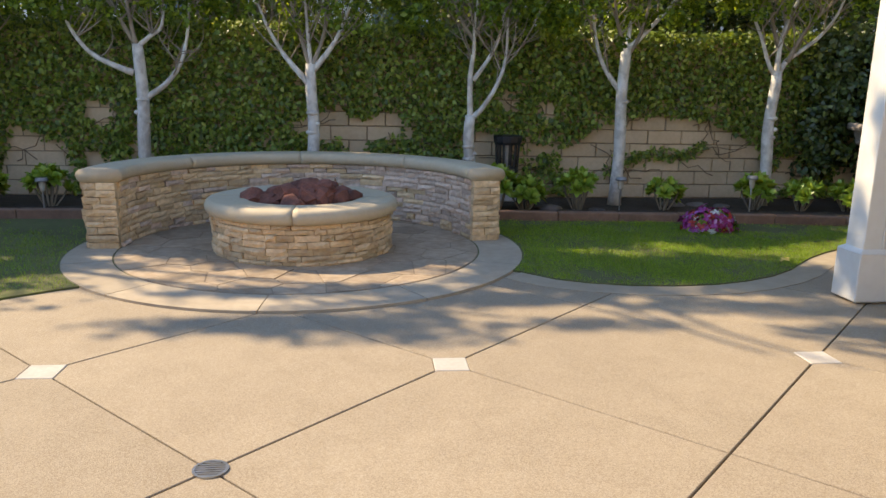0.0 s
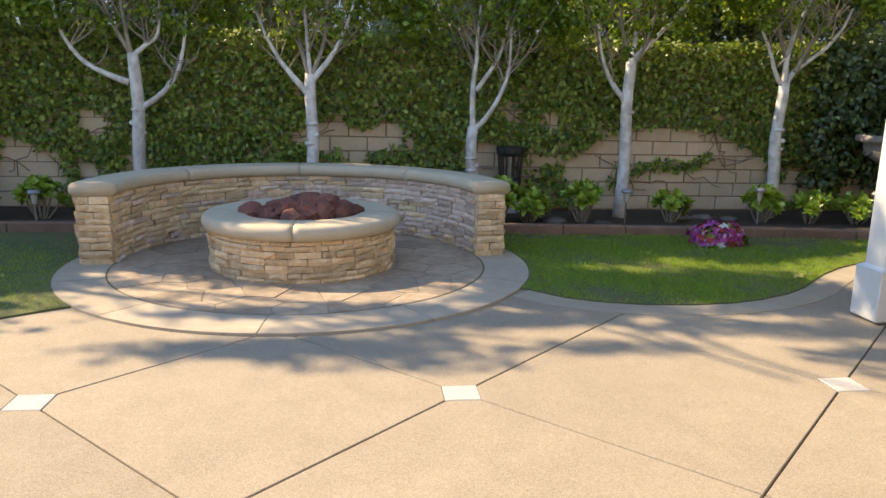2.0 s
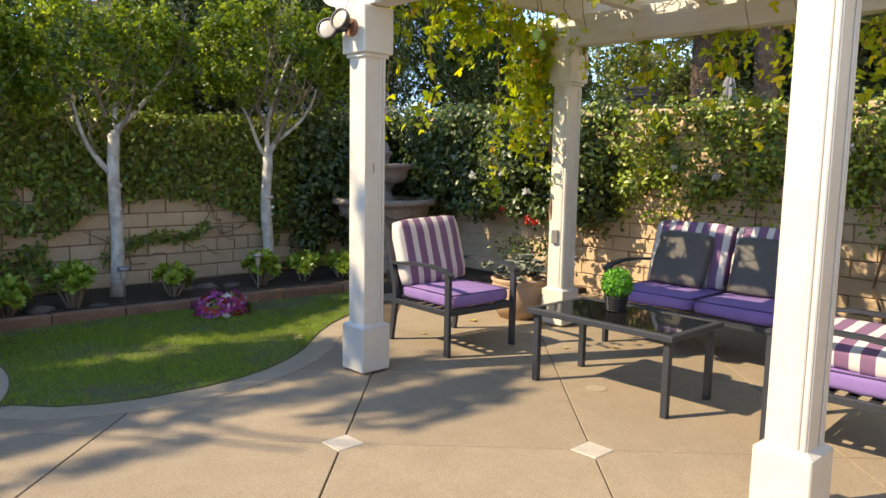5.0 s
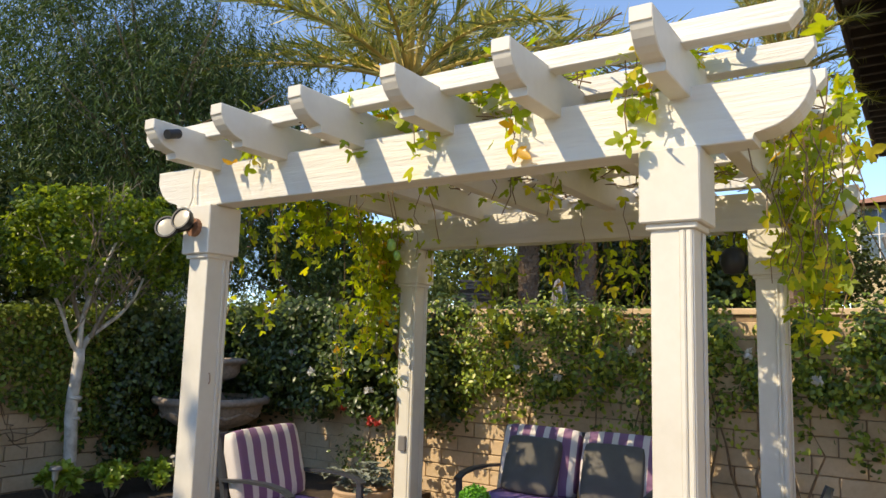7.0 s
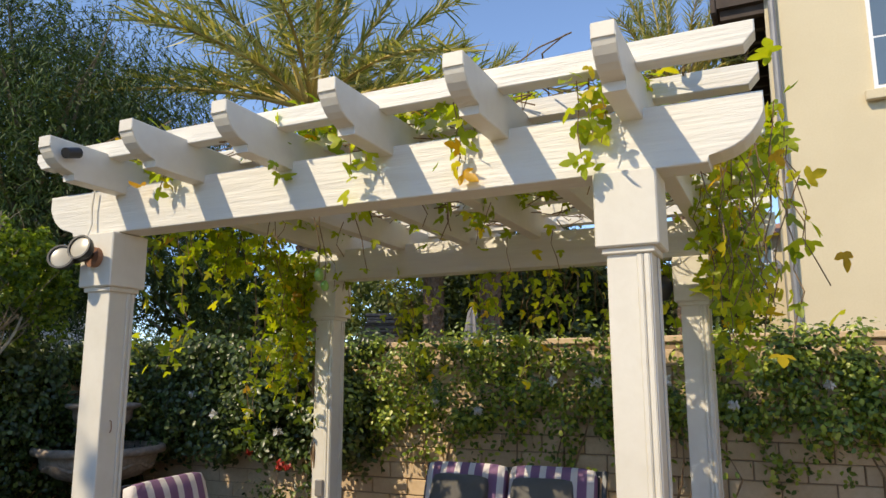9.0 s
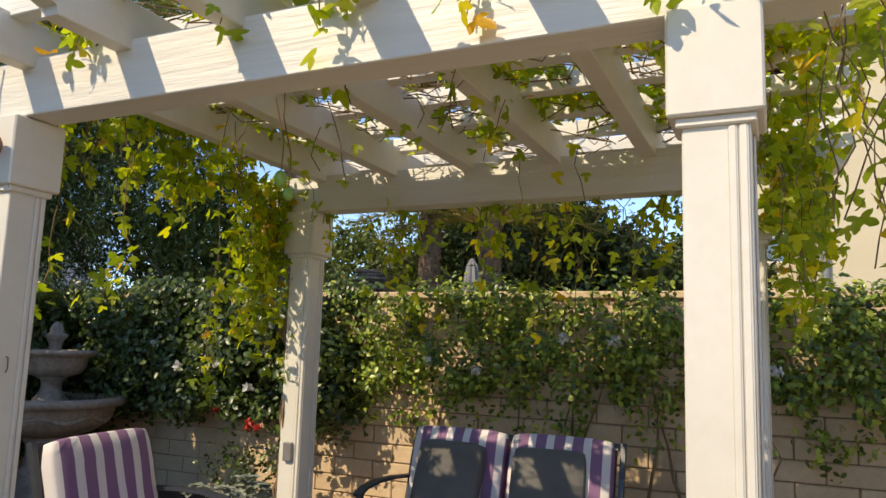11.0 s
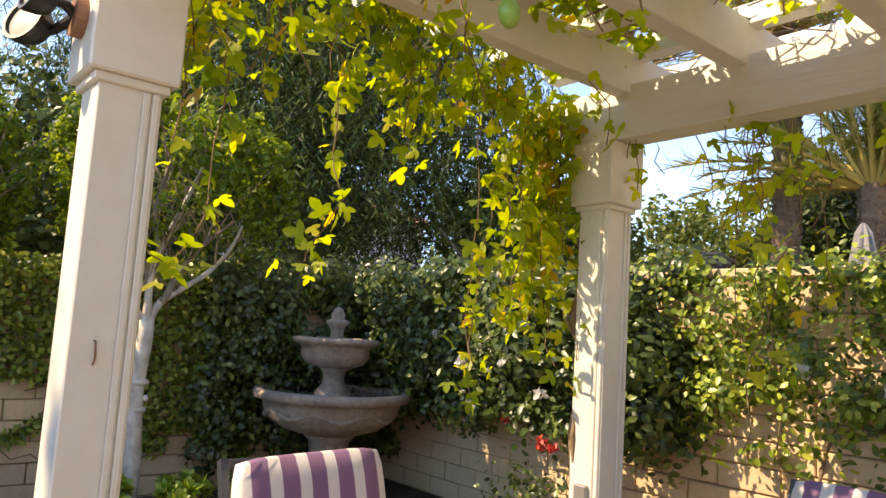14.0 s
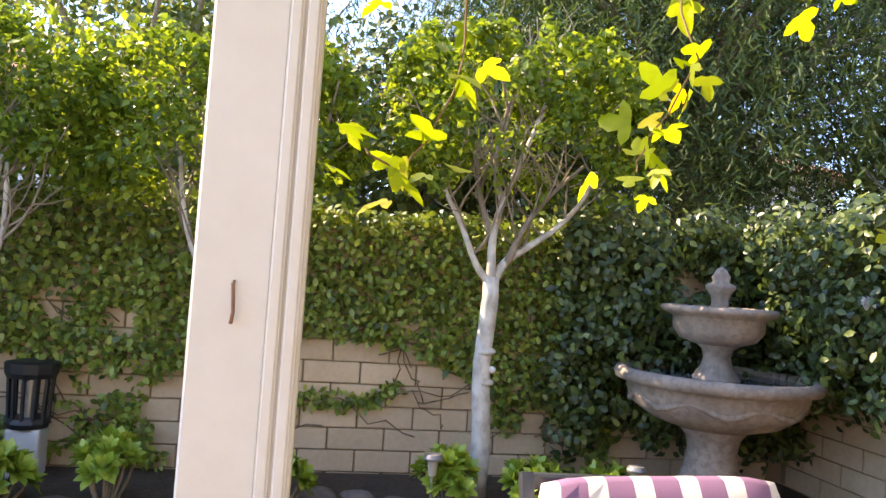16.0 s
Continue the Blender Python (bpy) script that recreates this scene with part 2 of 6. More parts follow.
M["canvas_grey"] = surface("faded_grey_canvas", (0.17, 0.165, 0.17), (0.25, 0.24, 0.245), big=5, fine=60, rough=0.95)
M["rust"] = surface("rusty_metal", (0.20, 0.09, 0.05), (0.30, 0.15, 0.09), big=20, fine=70, rough=0.8)
M["steel"] = surface("brushed_steel", (0.35, 0.34, 0.33), (0.5, 0.49, 0.48), big=15, fine=90, rough=0.35, metal=0.9, bump=0.05)
M["whitestone"] = surface("white_stone", (0.5, 0.48, 0.45), (0.62, 0.6, 0.56), big=6, fine=30, rough=0.85, bump=0.4)
M["lens"] = surface("frosted_lamp_lens", (0.42, 0.37, 0.28), (0.5, 0.45, 0.36), big=10, fine=60, rough=0.25, bump=0.02)
gm, gn, gl, gb = nodes_of("dark_table_glass")
gb.inputs["Base Color"].default_value = (0.02, 0.022, 0.024, 1)
gb.inputs["Roughness"].default_value, gb.inputs["Transmission Weight"].default_value, gb.inputs["IOR"].default_value = 0.04, 0.55, 1.5
M["glass"] = gm
wm, wnn, wl, wb = nodes_of("window_glass")
wb.inputs["Base Color"].default_value = (0.10, 0.14, 0.18, 1)
wb.inputs["Roughness"].default_value, wb.inputs["Specular IOR Level"].default_value = 0.05, 0.9
M["window"] = wm

M["ivy"] = leaf_mat("ivy_leaf", [(0.0, (0.06, 0.10, 0.02)), (0.4, (0.16, 0.235, 0.04)), (0.8, (0.29, 0.38, 0.065)), (1.0, (0.42, 0.44, 0.10))], 0.4, 0.35)
M["ficus"] = leaf_mat("ficus_leaf", [(0.0, (0.07, 0.12, 0.017)), (0.5, (0.17, 0.26, 0.033)), (1.0, (0.33, 0.42, 0.06))], 0.35, 0.6)
M["hedge"] = leaf_mat("rose_hedge_leaf", [(0.0, (0.045, 0.085, 0.017)), (0.45, (0.15, 0.23, 0.035)), (0.8, (0.33, 0.42, 0.06)), (1.0, (0.52, 0.55, 0.10))], 0.35, 0.35)
M["vine"] = leaf_mat("yellowing_vine_leaf", [(0.0, (0.20, 0.29, 0.022)), (0.5, (0.35, 0.44, 0.04)), (0.82, (0.50, 0.54, 0.05)), (0.95, (0.62, 0.53, 0.04)), (1.0, (0.64, 0.34, 0.03))], 0.4, 0.65, (1.35, 1.3, 0.5))
# shrub greens kept dark: the pepper tree's shade is put into the leaf colour
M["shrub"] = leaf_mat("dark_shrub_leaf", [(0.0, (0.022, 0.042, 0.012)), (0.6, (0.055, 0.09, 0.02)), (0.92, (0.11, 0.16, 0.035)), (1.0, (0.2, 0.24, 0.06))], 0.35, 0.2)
M["dark_leaf"] = leaf_mat("background_tree_leaf", [(0.0, (0.025, 0.045, 0.014)), (0.6, (0.06, 0.095, 0.026)), (1.0, (0.13, 0.17, 0.04))], 0.5, 0.25)
M["pepper"] = leaf_mat("pepper_tree_leaf", [(0.0, (0.02, 0.042, 0.011)), (0.6, (0.05, 0.095, 0.022)), (1.0, (0.12, 0.18, 0.045))], 0.6, 0.28)
M["light_leaf"] = leaf_mat("sunlit_tree_leaf", [(0.0, (0.07, 0.10, 0.03)), (0.6, (0.15, 0.20, 0.055)), (1.0, (0.30, 0.34, 0.11))], 0.5, 0.5)
M["palm"] = leaf_mat("palm_frond", [(0.0, (0.13, 0.16, 0.045)), (0.6, (0.26, 0.28, 0.07)), (1.0, (0.48, 0.42, 0.13))], 0.4, 0.5)
M["fruit"] = surface("green_fruit_skin", (0.16, 0.30, 0.05), (0.22, 0.38, 0.07), (0.30, 0.42, 0.12), big=12, fine=90, rough=0.35, bump=0.05)
M["palmstem"] = surface("ochre_palm_stem", (0.45, 0.32, 0.08), (0.6, 0.45, 0.14), big=4, fine=30, rough=0.7)
M["grass"] = leaf_mat("lawn_blade", [(0.0, (0.12, 0.21, 0.018)), (0.55, (0.25, 0.42, 0.03)), (0.88, (0.38, 0.54, 0.05)), (1.0, (0.34, 0.29, 0.11))], 0.5, 0.45)
M["aeonium"] = leaf_mat("bright_succulent_leaf", [(0.0, (0.17, 0.28, 0.03)), (0.6, (0.30, 0.42, 0.055)), (1.0, (0.44, 0.52, 0.10))], 0.35, 0.25)
M["greysucc"] = leaf_mat("grey_green_succulent_leaf", [(0.0, (0.16, 0.19, 0.15)), (1.0, (0.36, 0.38, 0.31))], 0.5, 0.1, (1, 1, 1))
M["topiary"] = leaf_mat("plastic_topiary_leaf", [(0.0, (0.05, 0.20, 0.02)), (0.6, (0.11, 0.36, 0.03)), (1.0, (0.20, 0.50, 0.05))], 0.35, 0.2)
M["petal_pink"] = leaf_mat("magenta_petal", [(0.0, (0.35, 0.02, 0.10)), (0.5, (0.50, 0.05, 0.25)), (0.85, (0.5, 0.13, 0.45)), (1.0, (0.75, 0.45, 0.6))], 0.5, 0.3, (1, 1, 1))
M["petal_red"] = leaf_mat("red_petal", [(0.0, (0.45, 0.02, 0.02)), (1.0, (0.65, 0.09, 0.06))], 0.5, 0.3, (1, 1, 1))
M["petal_white"] = leaf_mat("white_rose_petal", [(0.0, (0.65, 0.63, 0.58)), (1.0, (0.8, 0.79, 0.75))], 0.5, 0.3, (1, 1, 1))
M["dry_leaf"] = leaf_mat("fallen_yellow_leaf", [(0.0, (0.45, 0.34, 0.08)), (1.0, (0.6, 0.48, 0.16))], 0.6, 0.2)


# ---- building tools ----
def part(name, bm, material, parent=None, label="", smooth=False):
    me = bpy.data.meshes.new(name)
    bm.normal_update()
    bm.to_mesh(me)
    bm.free()
    me.materials.append(material)
    if smooth:
        me.polygons.foreach_set("use_smooth", [True] * len(me.polygons))
    ob = new(name, me)
    ob.parent = parent
    return tagged(ob, label) if label else ob


def thing(name, label, category, at=None, group="", kind=""):
    ob = new(name)
    ob.empty_display_size = 0.1
    ob.matrix_world = at or Matrix.Identity(4)
    return tagged(ob, label, category, group, kind)


def box(bm, x0, x1, y0, y1, z0, z1, bevel=0.0, seg=1, m=None):
    vs = [bm.verts.new((x, y, z)) for z in (z0, z1) for y in (y0, y1) for x in (x0, x1)]
    fs = [bm.faces.new([vs[i] for i in f]) for f in ((0, 2, 3, 1), (4, 5, 7, 6), (0, 1, 5, 4), (2, 6, 7, 3), (0, 4, 6, 2), (1, 3, 7, 5))]
    if bevel:
        es = list({e for f in fs for e in f.edges})
        out = bmesh.ops.bevel(bm, geom=es, offset=bevel, segments=seg, profile=0.5, affect="EDGES")
        vs = list({v for f in out["faces"] for v in f.verts} | {v for v in vs if v.is_valid})
    if m is not None:
        bmesh.ops.transform(bm, matrix=m, verts=[v for v in vs if v.is_valid])
    return bm


def boxed(*a, **k):
    return box(bmesh.new(), *a, **k)


def tube(bm, pts, radii, seg=8, cap=True):
    """A round tube through points."""
    pts = [Vector(p) for p in pts]
    radii = radii if isinstance(radii, (list, tuple)) else [radii] * len(pts)
    rings, up = [], Vector((0.13, 0.37, 0.92))
    for i, p in enumerate(pts):
        d = (pts[min(i + 1, len(pts) - 1)] - pts[max(i - 1, 0)]).normalized()
        a = d.cross(up)
        if a.length < 0.1:
            a = d.cross(Vector((1, 0, 0)))
        a.normalize()
        b = d.cross(a)
        rings.append([bm.verts.new(p + radii[i] * (math.cos(2 * math.pi * k / seg) * a + math.sin(2 * math.pi * k / seg) * b)) for k in range(seg)])
    for r0, r1 in zip(rings, rings[1:]):
        for k in range(seg):
            bm.faces.new((r0[k], r0[(k + 1) % seg], r1[(k + 1) % seg], r1[k]))
    if cap:
        bm.faces.new(rings[0][::-1])
        bm.faces.new(rings[-1])
    return bm


def strip(bm, pts, w, h, side=(0, 0, 1)):
    """A flat bar of section w (along side) by h through points."""
    pts = [Vector(p) for p in pts]
    s = Vector(side).normalized()
    rings = []
    for i, p in enumerate(pts):
        d = (pts[min(i + 1, len(pts) - 1)] - pts[max(i - 1, 0)]).normalized()
        n = d.cross(s).normalized()
        rings.append([bm.verts.new(p + a * s * w / 2 + b * n * h / 2) for a, b in ((-1, -1), (1, -1), (1, 1), (-1, 1))])
    for r0, r1 in zip(rings, rings[1:]):
        for k in range(4):
            bm.faces.new((r0[k], r0[(k + 1) % 4], r1[(k + 1) % 4], r1[k]))
    bm.faces.new(rings[0][::-1])
    bm.faces.new(rings[-1])
    return bm


def lathe(bm, profile, seg=32, wave=0.0, waves=0):
    """A turned shape from (radius, height) pairs, scalloped if wave is given."""
    rings = []
    for r, z in profile:
        if r < 1e-4:
            rings.append([bm.verts.new((0, 0, z))])
        else:
            rings.append([bm.verts.new((r * (1 + wave * math.cos(waves * 2 * math.pi * k / seg)) * math.cos(2 * math.pi * k / seg), r * (1 + wave * math.cos(waves * 2 * math.pi * k / seg)) * math.sin(2 * math.pi * k / seg), z)) for k in range(seg)])
    for a, b in zip(rings, rings[1:]):
        for k in range(seg):
            q = [a[k % len(a)], a[(k + 1) % len(a)], b[(k + 1) % len(b)], b[k % len(b)]]
            q = [v for i, v in enumerate(q) if v not in q[:i]]
            if len(q) > 2:
                bm.faces.new(q)
    return bm


def prism(bm, poly, z0, z1, bevel=0.0):
    lo, hi = [bm.verts.new((x, y, z0)) for x, y in poly], [bm.verts.new((x, y, z1)) for x, y in poly]
    n = len(poly)
    top = bm.faces.new(hi)
    bm.faces.new(lo[::-1])
    for i in range(n):
        bm.faces.new((lo[i], lo[(i + 1) % n], hi[(i + 1) % n], hi[i]))
    if bevel:
        bmesh.ops.bevel(bm, geom=list(top.edges), offset=bevel, segments=1, affect="EDGES")
    return bm


def cushion(w, d, h, puff=0.25, seg=8, wrinkle=0.006, seed=0):
    """A soft box cushion, w by d by h, centred on its base."""
    bm = bmesh.new()
    bmesh.ops.create_cube(bm, size=1)
    bmesh.ops.subdivide_edges(bm, edges=bm.edges, cuts=seg, use_grid_fill=True)
    for v in bm.verts:
        x, y, z = v.co * 2
        ex, ey = 1 - abs(x) ** 6 * 0.06, 1 - abs(y) ** 6 * 0.06
        k = (1 - x ** 4) * (1 - y ** 4)
        zz = z * (0.72 + puff * k)
        rx = x * (1 - 0.05 * (z * z) ** 2) * ey
        ry = y * (1 - 0.05 * (z * z) ** 2) * ex
        nz = noise.noise(Vector((x * 2.3 + seed, y * 2.3, z))) * wrinkle
        v.co = (rx * w / 2, ry * d / 2, (zz + 1) * h / 2 + nz)
    return bm


def fast_mesh(name, co, faces_n, corner, material, parent=None, smooth=False):
    me = bpy.data.meshes.new(name)
    me.vertices.add(len(co))
    me.vertices.foreach_set("co", np.asarray(co, np.float32).ravel())
    me.loops.add(len(corner))
    me.loops.foreach_set("vertex_index", np.asarray(corner, np.int32))
    starts = np.concatenate([[0], np.cumsum(faces_n)[:-1]]).astype(np.int32)
    me.polygons.add(len(faces_n))
    me.polygons.foreach_set("loop_start", starts)
    me.update(calc_edges=True)
    me.materials.append(material)
    if smooth:
        me.polygons.foreach_set("use_smooth", [True] * len(faces_n))
    ob = new(name, me)
    ob.parent = parent
    return ob


LEAF = {
    "oval": ([(0, 0, 0), (0.28, 0.3, 0.06), (0, 0.36, 0), (-0.28, 0.3, 0.06), (0.24, 0.68, 0.03), (0, 0.7, -0.03), (-0.24, 0.68, 0.03), (0, 1, -0.1)],
             [(0, 1, 2), (0, 2, 3), (1, 4, 5, 2), (2, 5, 6, 3), (4, 7, 5), (5, 7, 6)]),
    "quad": ([(0, 0, 0), (0.34, 0.5, 0.08), (0, 1, -0.06), (-0.34, 0.5, 0.08)], [(0, 1, 2), (0, 2, 3)]),
    "lobed": ([(0, 0.0, 0), (0.2, -0.06, 0.04), (0.48, 0.02, 0.03), (0.68, 0.3, -0.08), (0.5, 0.4, -0.02), (0.22, 0.36, 0.06), (0.29, 0.7, 0.03), (0.16, 0.98, -0.06), (0, 1.15, -0.14),
               (-0.16, 0.98, -0.06), (-0.29, 0.7, 0.03), (-0.22, 0.36, 0.06), (-0.5, 0.4, -0.02), (-0.68, 0.3, -0.08), (-0.48, 0.02, 0.03), (-0.2, -0.06, 0.04), (0, 0.34, -0.01)],
              [(0, 1, 2, 3, 4, 5, 16), (16, 5, 6, 7, 8), (0, 16, 11, 12, 13, 14, 15), (16, 8, 9, 10, 11)]),
    "leaflet": ([(-0.02, 0, 0), (0.02, 0, 0), (0.026, 0.5, 0.02), (-0.026, 0.5, 0.02), (0.0, 1, -0.06)], [(0, 1, 2, 3), (3, 2, 4)]),
    "blade": ([(-0.05, 0, 0), (0.05, 0, 0), (0.0, 1, 0.25)], [(0, 1, 2)]),
    "needle": ([(-0.07, 0, 0), (0.07, 0, 0), (0.06, 0.6, 0.03), (-0.06, 0.6, 0.03), (0.0, 1, -0.05)], [(0, 1, 2, 3), (3, 2, 4)]),
}
rng = np.random.default_rng(7)


def leaves(name, pos, size, material, parent=None, shape="oval", normal=None, spread=0.7, droop=0.0, along=None):
    """Many leaves in one mesh. normal: which way most faces look; along: which way the tips point."""
    pos = np.asarray(pos, float)
    n = len(pos)
    tv, tf = LEAF[shape]
    tv = np.asarray(tv, float)
    size = np.broadcast_to(np.asarray(size, float), (n,)) * rng.uniform(0.7, 1.25, n)
    nn = rng.normal(size=(n, 3))
    nn /= np.linalg.norm(nn, axis=1, keepdims=True)
    if normal is not None:
        nn = np.broadcast_to(np.asarray(normal, float), (n, 3)) + spread * nn
        nn /= np.linalg.norm(nn, axis=1, keepdims=True)
    tip = rng.normal(size=(n, 3)) if along is None else np.broadcast_to(np.asarray(along, float), (n, 3)) + 0.35 * rng.normal(size=(n, 3))
    tip = tip - np.array([0, 0, droop])
    tip -= nn * np.sum(tip * nn, axis=1, keepdims=True)
    tip /= np.linalg.norm(tip, axis=1, keepdims=True) + 1e-9
    side = np.cross(tip, nn)
    co = pos[:, None, :] + size[:, None, None] * (tv[None, :, 0:1] * side[:, None] + tv[None, :, 1:2] * tip[:, None] + tv[None, :, 2:3] * nn[:, None])
    fn = np.tile([len(f) for f in tf], n)
    base = np.concatenate([np.asarray(f) for f in tf])
    corner = (base[None] + len(tv) * np.arange(n)[:, None]).ravel()
    return fast_mesh(name, co.reshape(-1, 3), fn, corner, material, parent)


def clip(poly, px, py, nx, ny):
    """The part of a convex polygon on the inner side of a line."""
    out = []
    for (ax, ay), (bx, by) in zip(poly, poly[1:] + poly[:1]):
        da, db = (ax - px) * nx + (ay - py) * ny, (bx - px) * nx + (by - py) * ny
        if da <= 0:
            out.append((ax, ay))
        if da * db < 0:
            t = da / (da - db)
            out.append((ax + t * (bx - ax), ay + t * (by - ay)))
    return out


# ---- ground, patio ----
def flat(name, poly, z0, z1, material, label, category="", kind="structure"):
    ob = part(name, prism(bmesh.new(), poly, z0, z1), material)
    return tagged(ob, label, category or name.replace("_", " "), kind=kind)


flat("ground", [(-400, -400), (400, -400), (400, 400), (-400, 400)], -0.3, -0.06, M["ground"], "dry brown ground reaching the horizon", "ground")
patio = flat("patio", [(-7.0, -3.6), (6.6, -3.6), (6.6, 6.2), (-7.0, 6.2)], -0.06, -0.010, M["joint"], "tan aggregate concrete patio with diagonal joints", "patio")
TILE_B, STEP, TH = (0.30, 3.15), 0.885, 0.077
TILES = {(0, 0), (1, 1), (1, 2), (-1, -1)}


def crossing(a, b):
    return TILE_B[0] + STEP * (a + b), TILE_B[1] + STEP * (a - b)


RING_C = (-0.56, 5.60)
LAWN_EAST = [(0.4, 5.2), (0.97, 4.80), (1.16, 4.60), (1.36, 4.50), (1.62, 4.43), (1.93, 4.415), (2.20, 4.445), (2.44, 4.52), (2.70, 4.65), (2.93, 4.82), (3.12, 5.01), (3.30, 5.18), (3.55, 5.37), (3.90, 5.57), (4.30, 5.70), (4.62, 6.05), (4.70, 6.46), (4.46, 6.50), (3.7, 6.62), (2.89, 6.70), (1.14, 6.79), (0.2, 6.82)]
LAWN_WEST = [(-1.2, 4.9), (-1.2, 6.82), (-3.17, 6.82), (-6.9, 6.82), (-6.9, 3.95), (-4.5, 4.0), (-3.2, 4.05), (-2.6, 4.12), (-2.16, 4.24), (-1.92, 4.42)]


def grass(name, poly, count, parent):
    xs, ys = [p[0] for p in poly], [p[1] for p in poly]
    pts = []
    while sum(len(p) for p in pts) < count:
        p = np.stack([rng.uniform(min(xs), max(xs), 20000), rng.uniform(min(ys), max(ys), 20000)], 1)
        ok = np.zeros(len(p), bool)
        for (ax, ay), (bx, by) in zip(poly, poly[1:] + poly[:1]):
            hit = ((ay > p[:, 1]) != (by > p[:, 1])) & (p[:, 0] < (bx - ax) * (p[:, 1] - ay) / (by - ay + 1e-12) + ax)
            ok ^= hit
        ok &= (p[:, 0] - RING_C[0]) ** 2 + (p[:, 1] - RING_C[1]) ** 2 > 1.68 ** 2
        thin = np.array([noise.noise(Vector((x * 1.7, y * 1.7, 3))) + 0.5 * noise.noise(Vector((x * 6, y * 6, 9))) for x, y in p])
        ok &= thin + rng.uniform(-0.5, 0.5, len(p)) > -0.28 + 0.75 * np.clip((p[:, 1] - 5.7) / 0.6, 0, 1) * (0.6 + 0.4 * np.sin(p[:, 0] * 1.9 + 1.2)) + 0.35 * (p[:, 0] < -1)
        pts.append(p[ok])
    p = np.concatenate(pts)[:count]
    pos = np.column_stack([p, np.full(len(p), 0.01)])
    ob = leaves(name, pos, 0.026, M["grass"], None, "blade", normal=(0, 0, 0.2), spread=1.0, along=(0, 0, 0.9))
    return tagged(ob, "short green lawn blades, thin and brown in patches", "grass", kind="stuff")


lawn_1 = flat("lawn_1", LAWN_EAST, -0.03, 0.012, M["turf"], "green lawn with thin brown patches beside the patio", "lawn")
lawn_2 = flat("lawn_2", LAWN_WEST, -0.03, 0.012, M["turf"], "shaded patchy lawn beside the curved bench", "lawn")
grass("grass", LAWN_EAST, 90000, None)
grass("grass", LAWN_WEST, 45000, None)
flat("planting_bed", [(-6.9, 6.80), (1.14, 6.80), (2.89, 6.70), (4.46, 6.50), (4.70, 6.46), (5.3, 5.4), (5.75, 5.0), (6.6, 4.9), (6.6, 7.95), (-6.9, 7.95)], -0.03, 0.055, M["soil"], "dark soil planting bed along the block wall", "planting bed")

edge_line = [(-6.9, 6.82), (-3.17, 6.82), (1.14, 6.79), (2.89, 6.69), (3.8, 6.60), (4.46, 6.50), (4.75, 6.42)]
edging = thing("bed_edging", "low red-brown concrete edging of the planting bed", "edging", kind="structure")
for (ax, ay), (bx, by) in zip(edge_line, edge_line[1:]):
    d = math.hypot(bx - ax, by - ay)
    k = max(1, round(d / 0.6))
    for i in range(k):
        cx, cy, L = ax + (bx - ax) * (i + 0.5) / k, ay + (by - ay) * (i + 0.5) / k, d / k
        ob = part("edging_piece", boxed(-L / 2 + 0.003, L / 2 - 0.003, -0.05, 0.05, -0.03, 0.095, 0.012, 2), M["edging"], edging)
        ob.matrix_basis = pose(cx, cy, random.uniform(-0.004, 0.004), 0, 0, math.degrees(math.atan2(by - ay, bx - ax)))

# paved circle round the fire pit
ring = part("paved_circle", prism(bmesh.new(), [(RING_C[0] + 1.335 * math.cos(a * math.pi / 48), RING_C[1] + 1.335 * math.sin(a * math.pi / 48)) for a in range(96)], -0.03, 0.0145), M["flag_joint"])
tagged(ring, "round flagstone paving with a grey concrete border", "paving", kind="structure")
cuts = [200, 232, 266, 300, 338, 372, 440, 500, 560]
for a0, a1 in zip(cuts, cuts[1:]):
    bm = bmesh.new()
    k = 24
    arc = [radians(a0 + 0.12 + (a1 - a0 - 0.24) * i / k) for i in range(k + 1)]
    poly = [(RING_C[0] + 1.665 * math.cos(a), RING_C[1] + 1.665 * math.sin(a)) for a in arc] + [(RING_C[0] + 1.345 * math.cos(a), RING_C[1] + 1.345 * math.sin(a)) for a in arc[::-1]]
    part("border_slab", prism(bm, poly, -0.03, 0.0165), M["border"], ring)
seeds = []
tries = 0
while len(seeds) < 62 and tries < 6000:
    tries += 1
    a, r = random.uniform(0, 2 * math.pi), 1.36 * math.sqrt(random.random())
    if r < 0.5:
        continue
    s = (r * math.cos(a), r * math.sin(a))
    if all(math.hypot(s[0] - q[0], s[1] - q[1]) > 0.21 for q in seeds):
        seeds.append(s)
for s in seeds:
    poly = [(1.33 * math.cos(a * math.pi / 32), 1.33 * math.sin(a * math.pi / 32)) for a in range(64)]
    for q in seeds:
        if q != s and math.hypot(q[0] - s[0], q[1] - s[1]) < 1.2:
            nx, ny = q[0] - s[0], q[1] - s[1]
            d = math.hypot(nx, ny)
            poly = clip(poly, (s[0] + q[0]) / 2 - nx / d * 0.004, (s[1] + q[1]) / 2 - ny / d * 0.004, nx / d, ny / d)
    if len(poly) > 2:
        cx, cy = sum(p[0] for p in poly) / len(poly), sum(p[1] for p in poly) / len(poly)
        poly = [(x - cx, y - cy) for i, (x, y) in enumerate(poly) if math.hypot(x - poly[i - 1][0], y - poly[i - 1][1]) > 0.012]
        if len(poly) > 2:
            ob = part("flagstone", prism(bmesh.new(), poly, -0.02, 0.018 + random.uniform(-0.001, 0.002)), M["flag"], ring)
            ob.location = (RING_C[0] + cx, RING_C[1] + cy, 0)


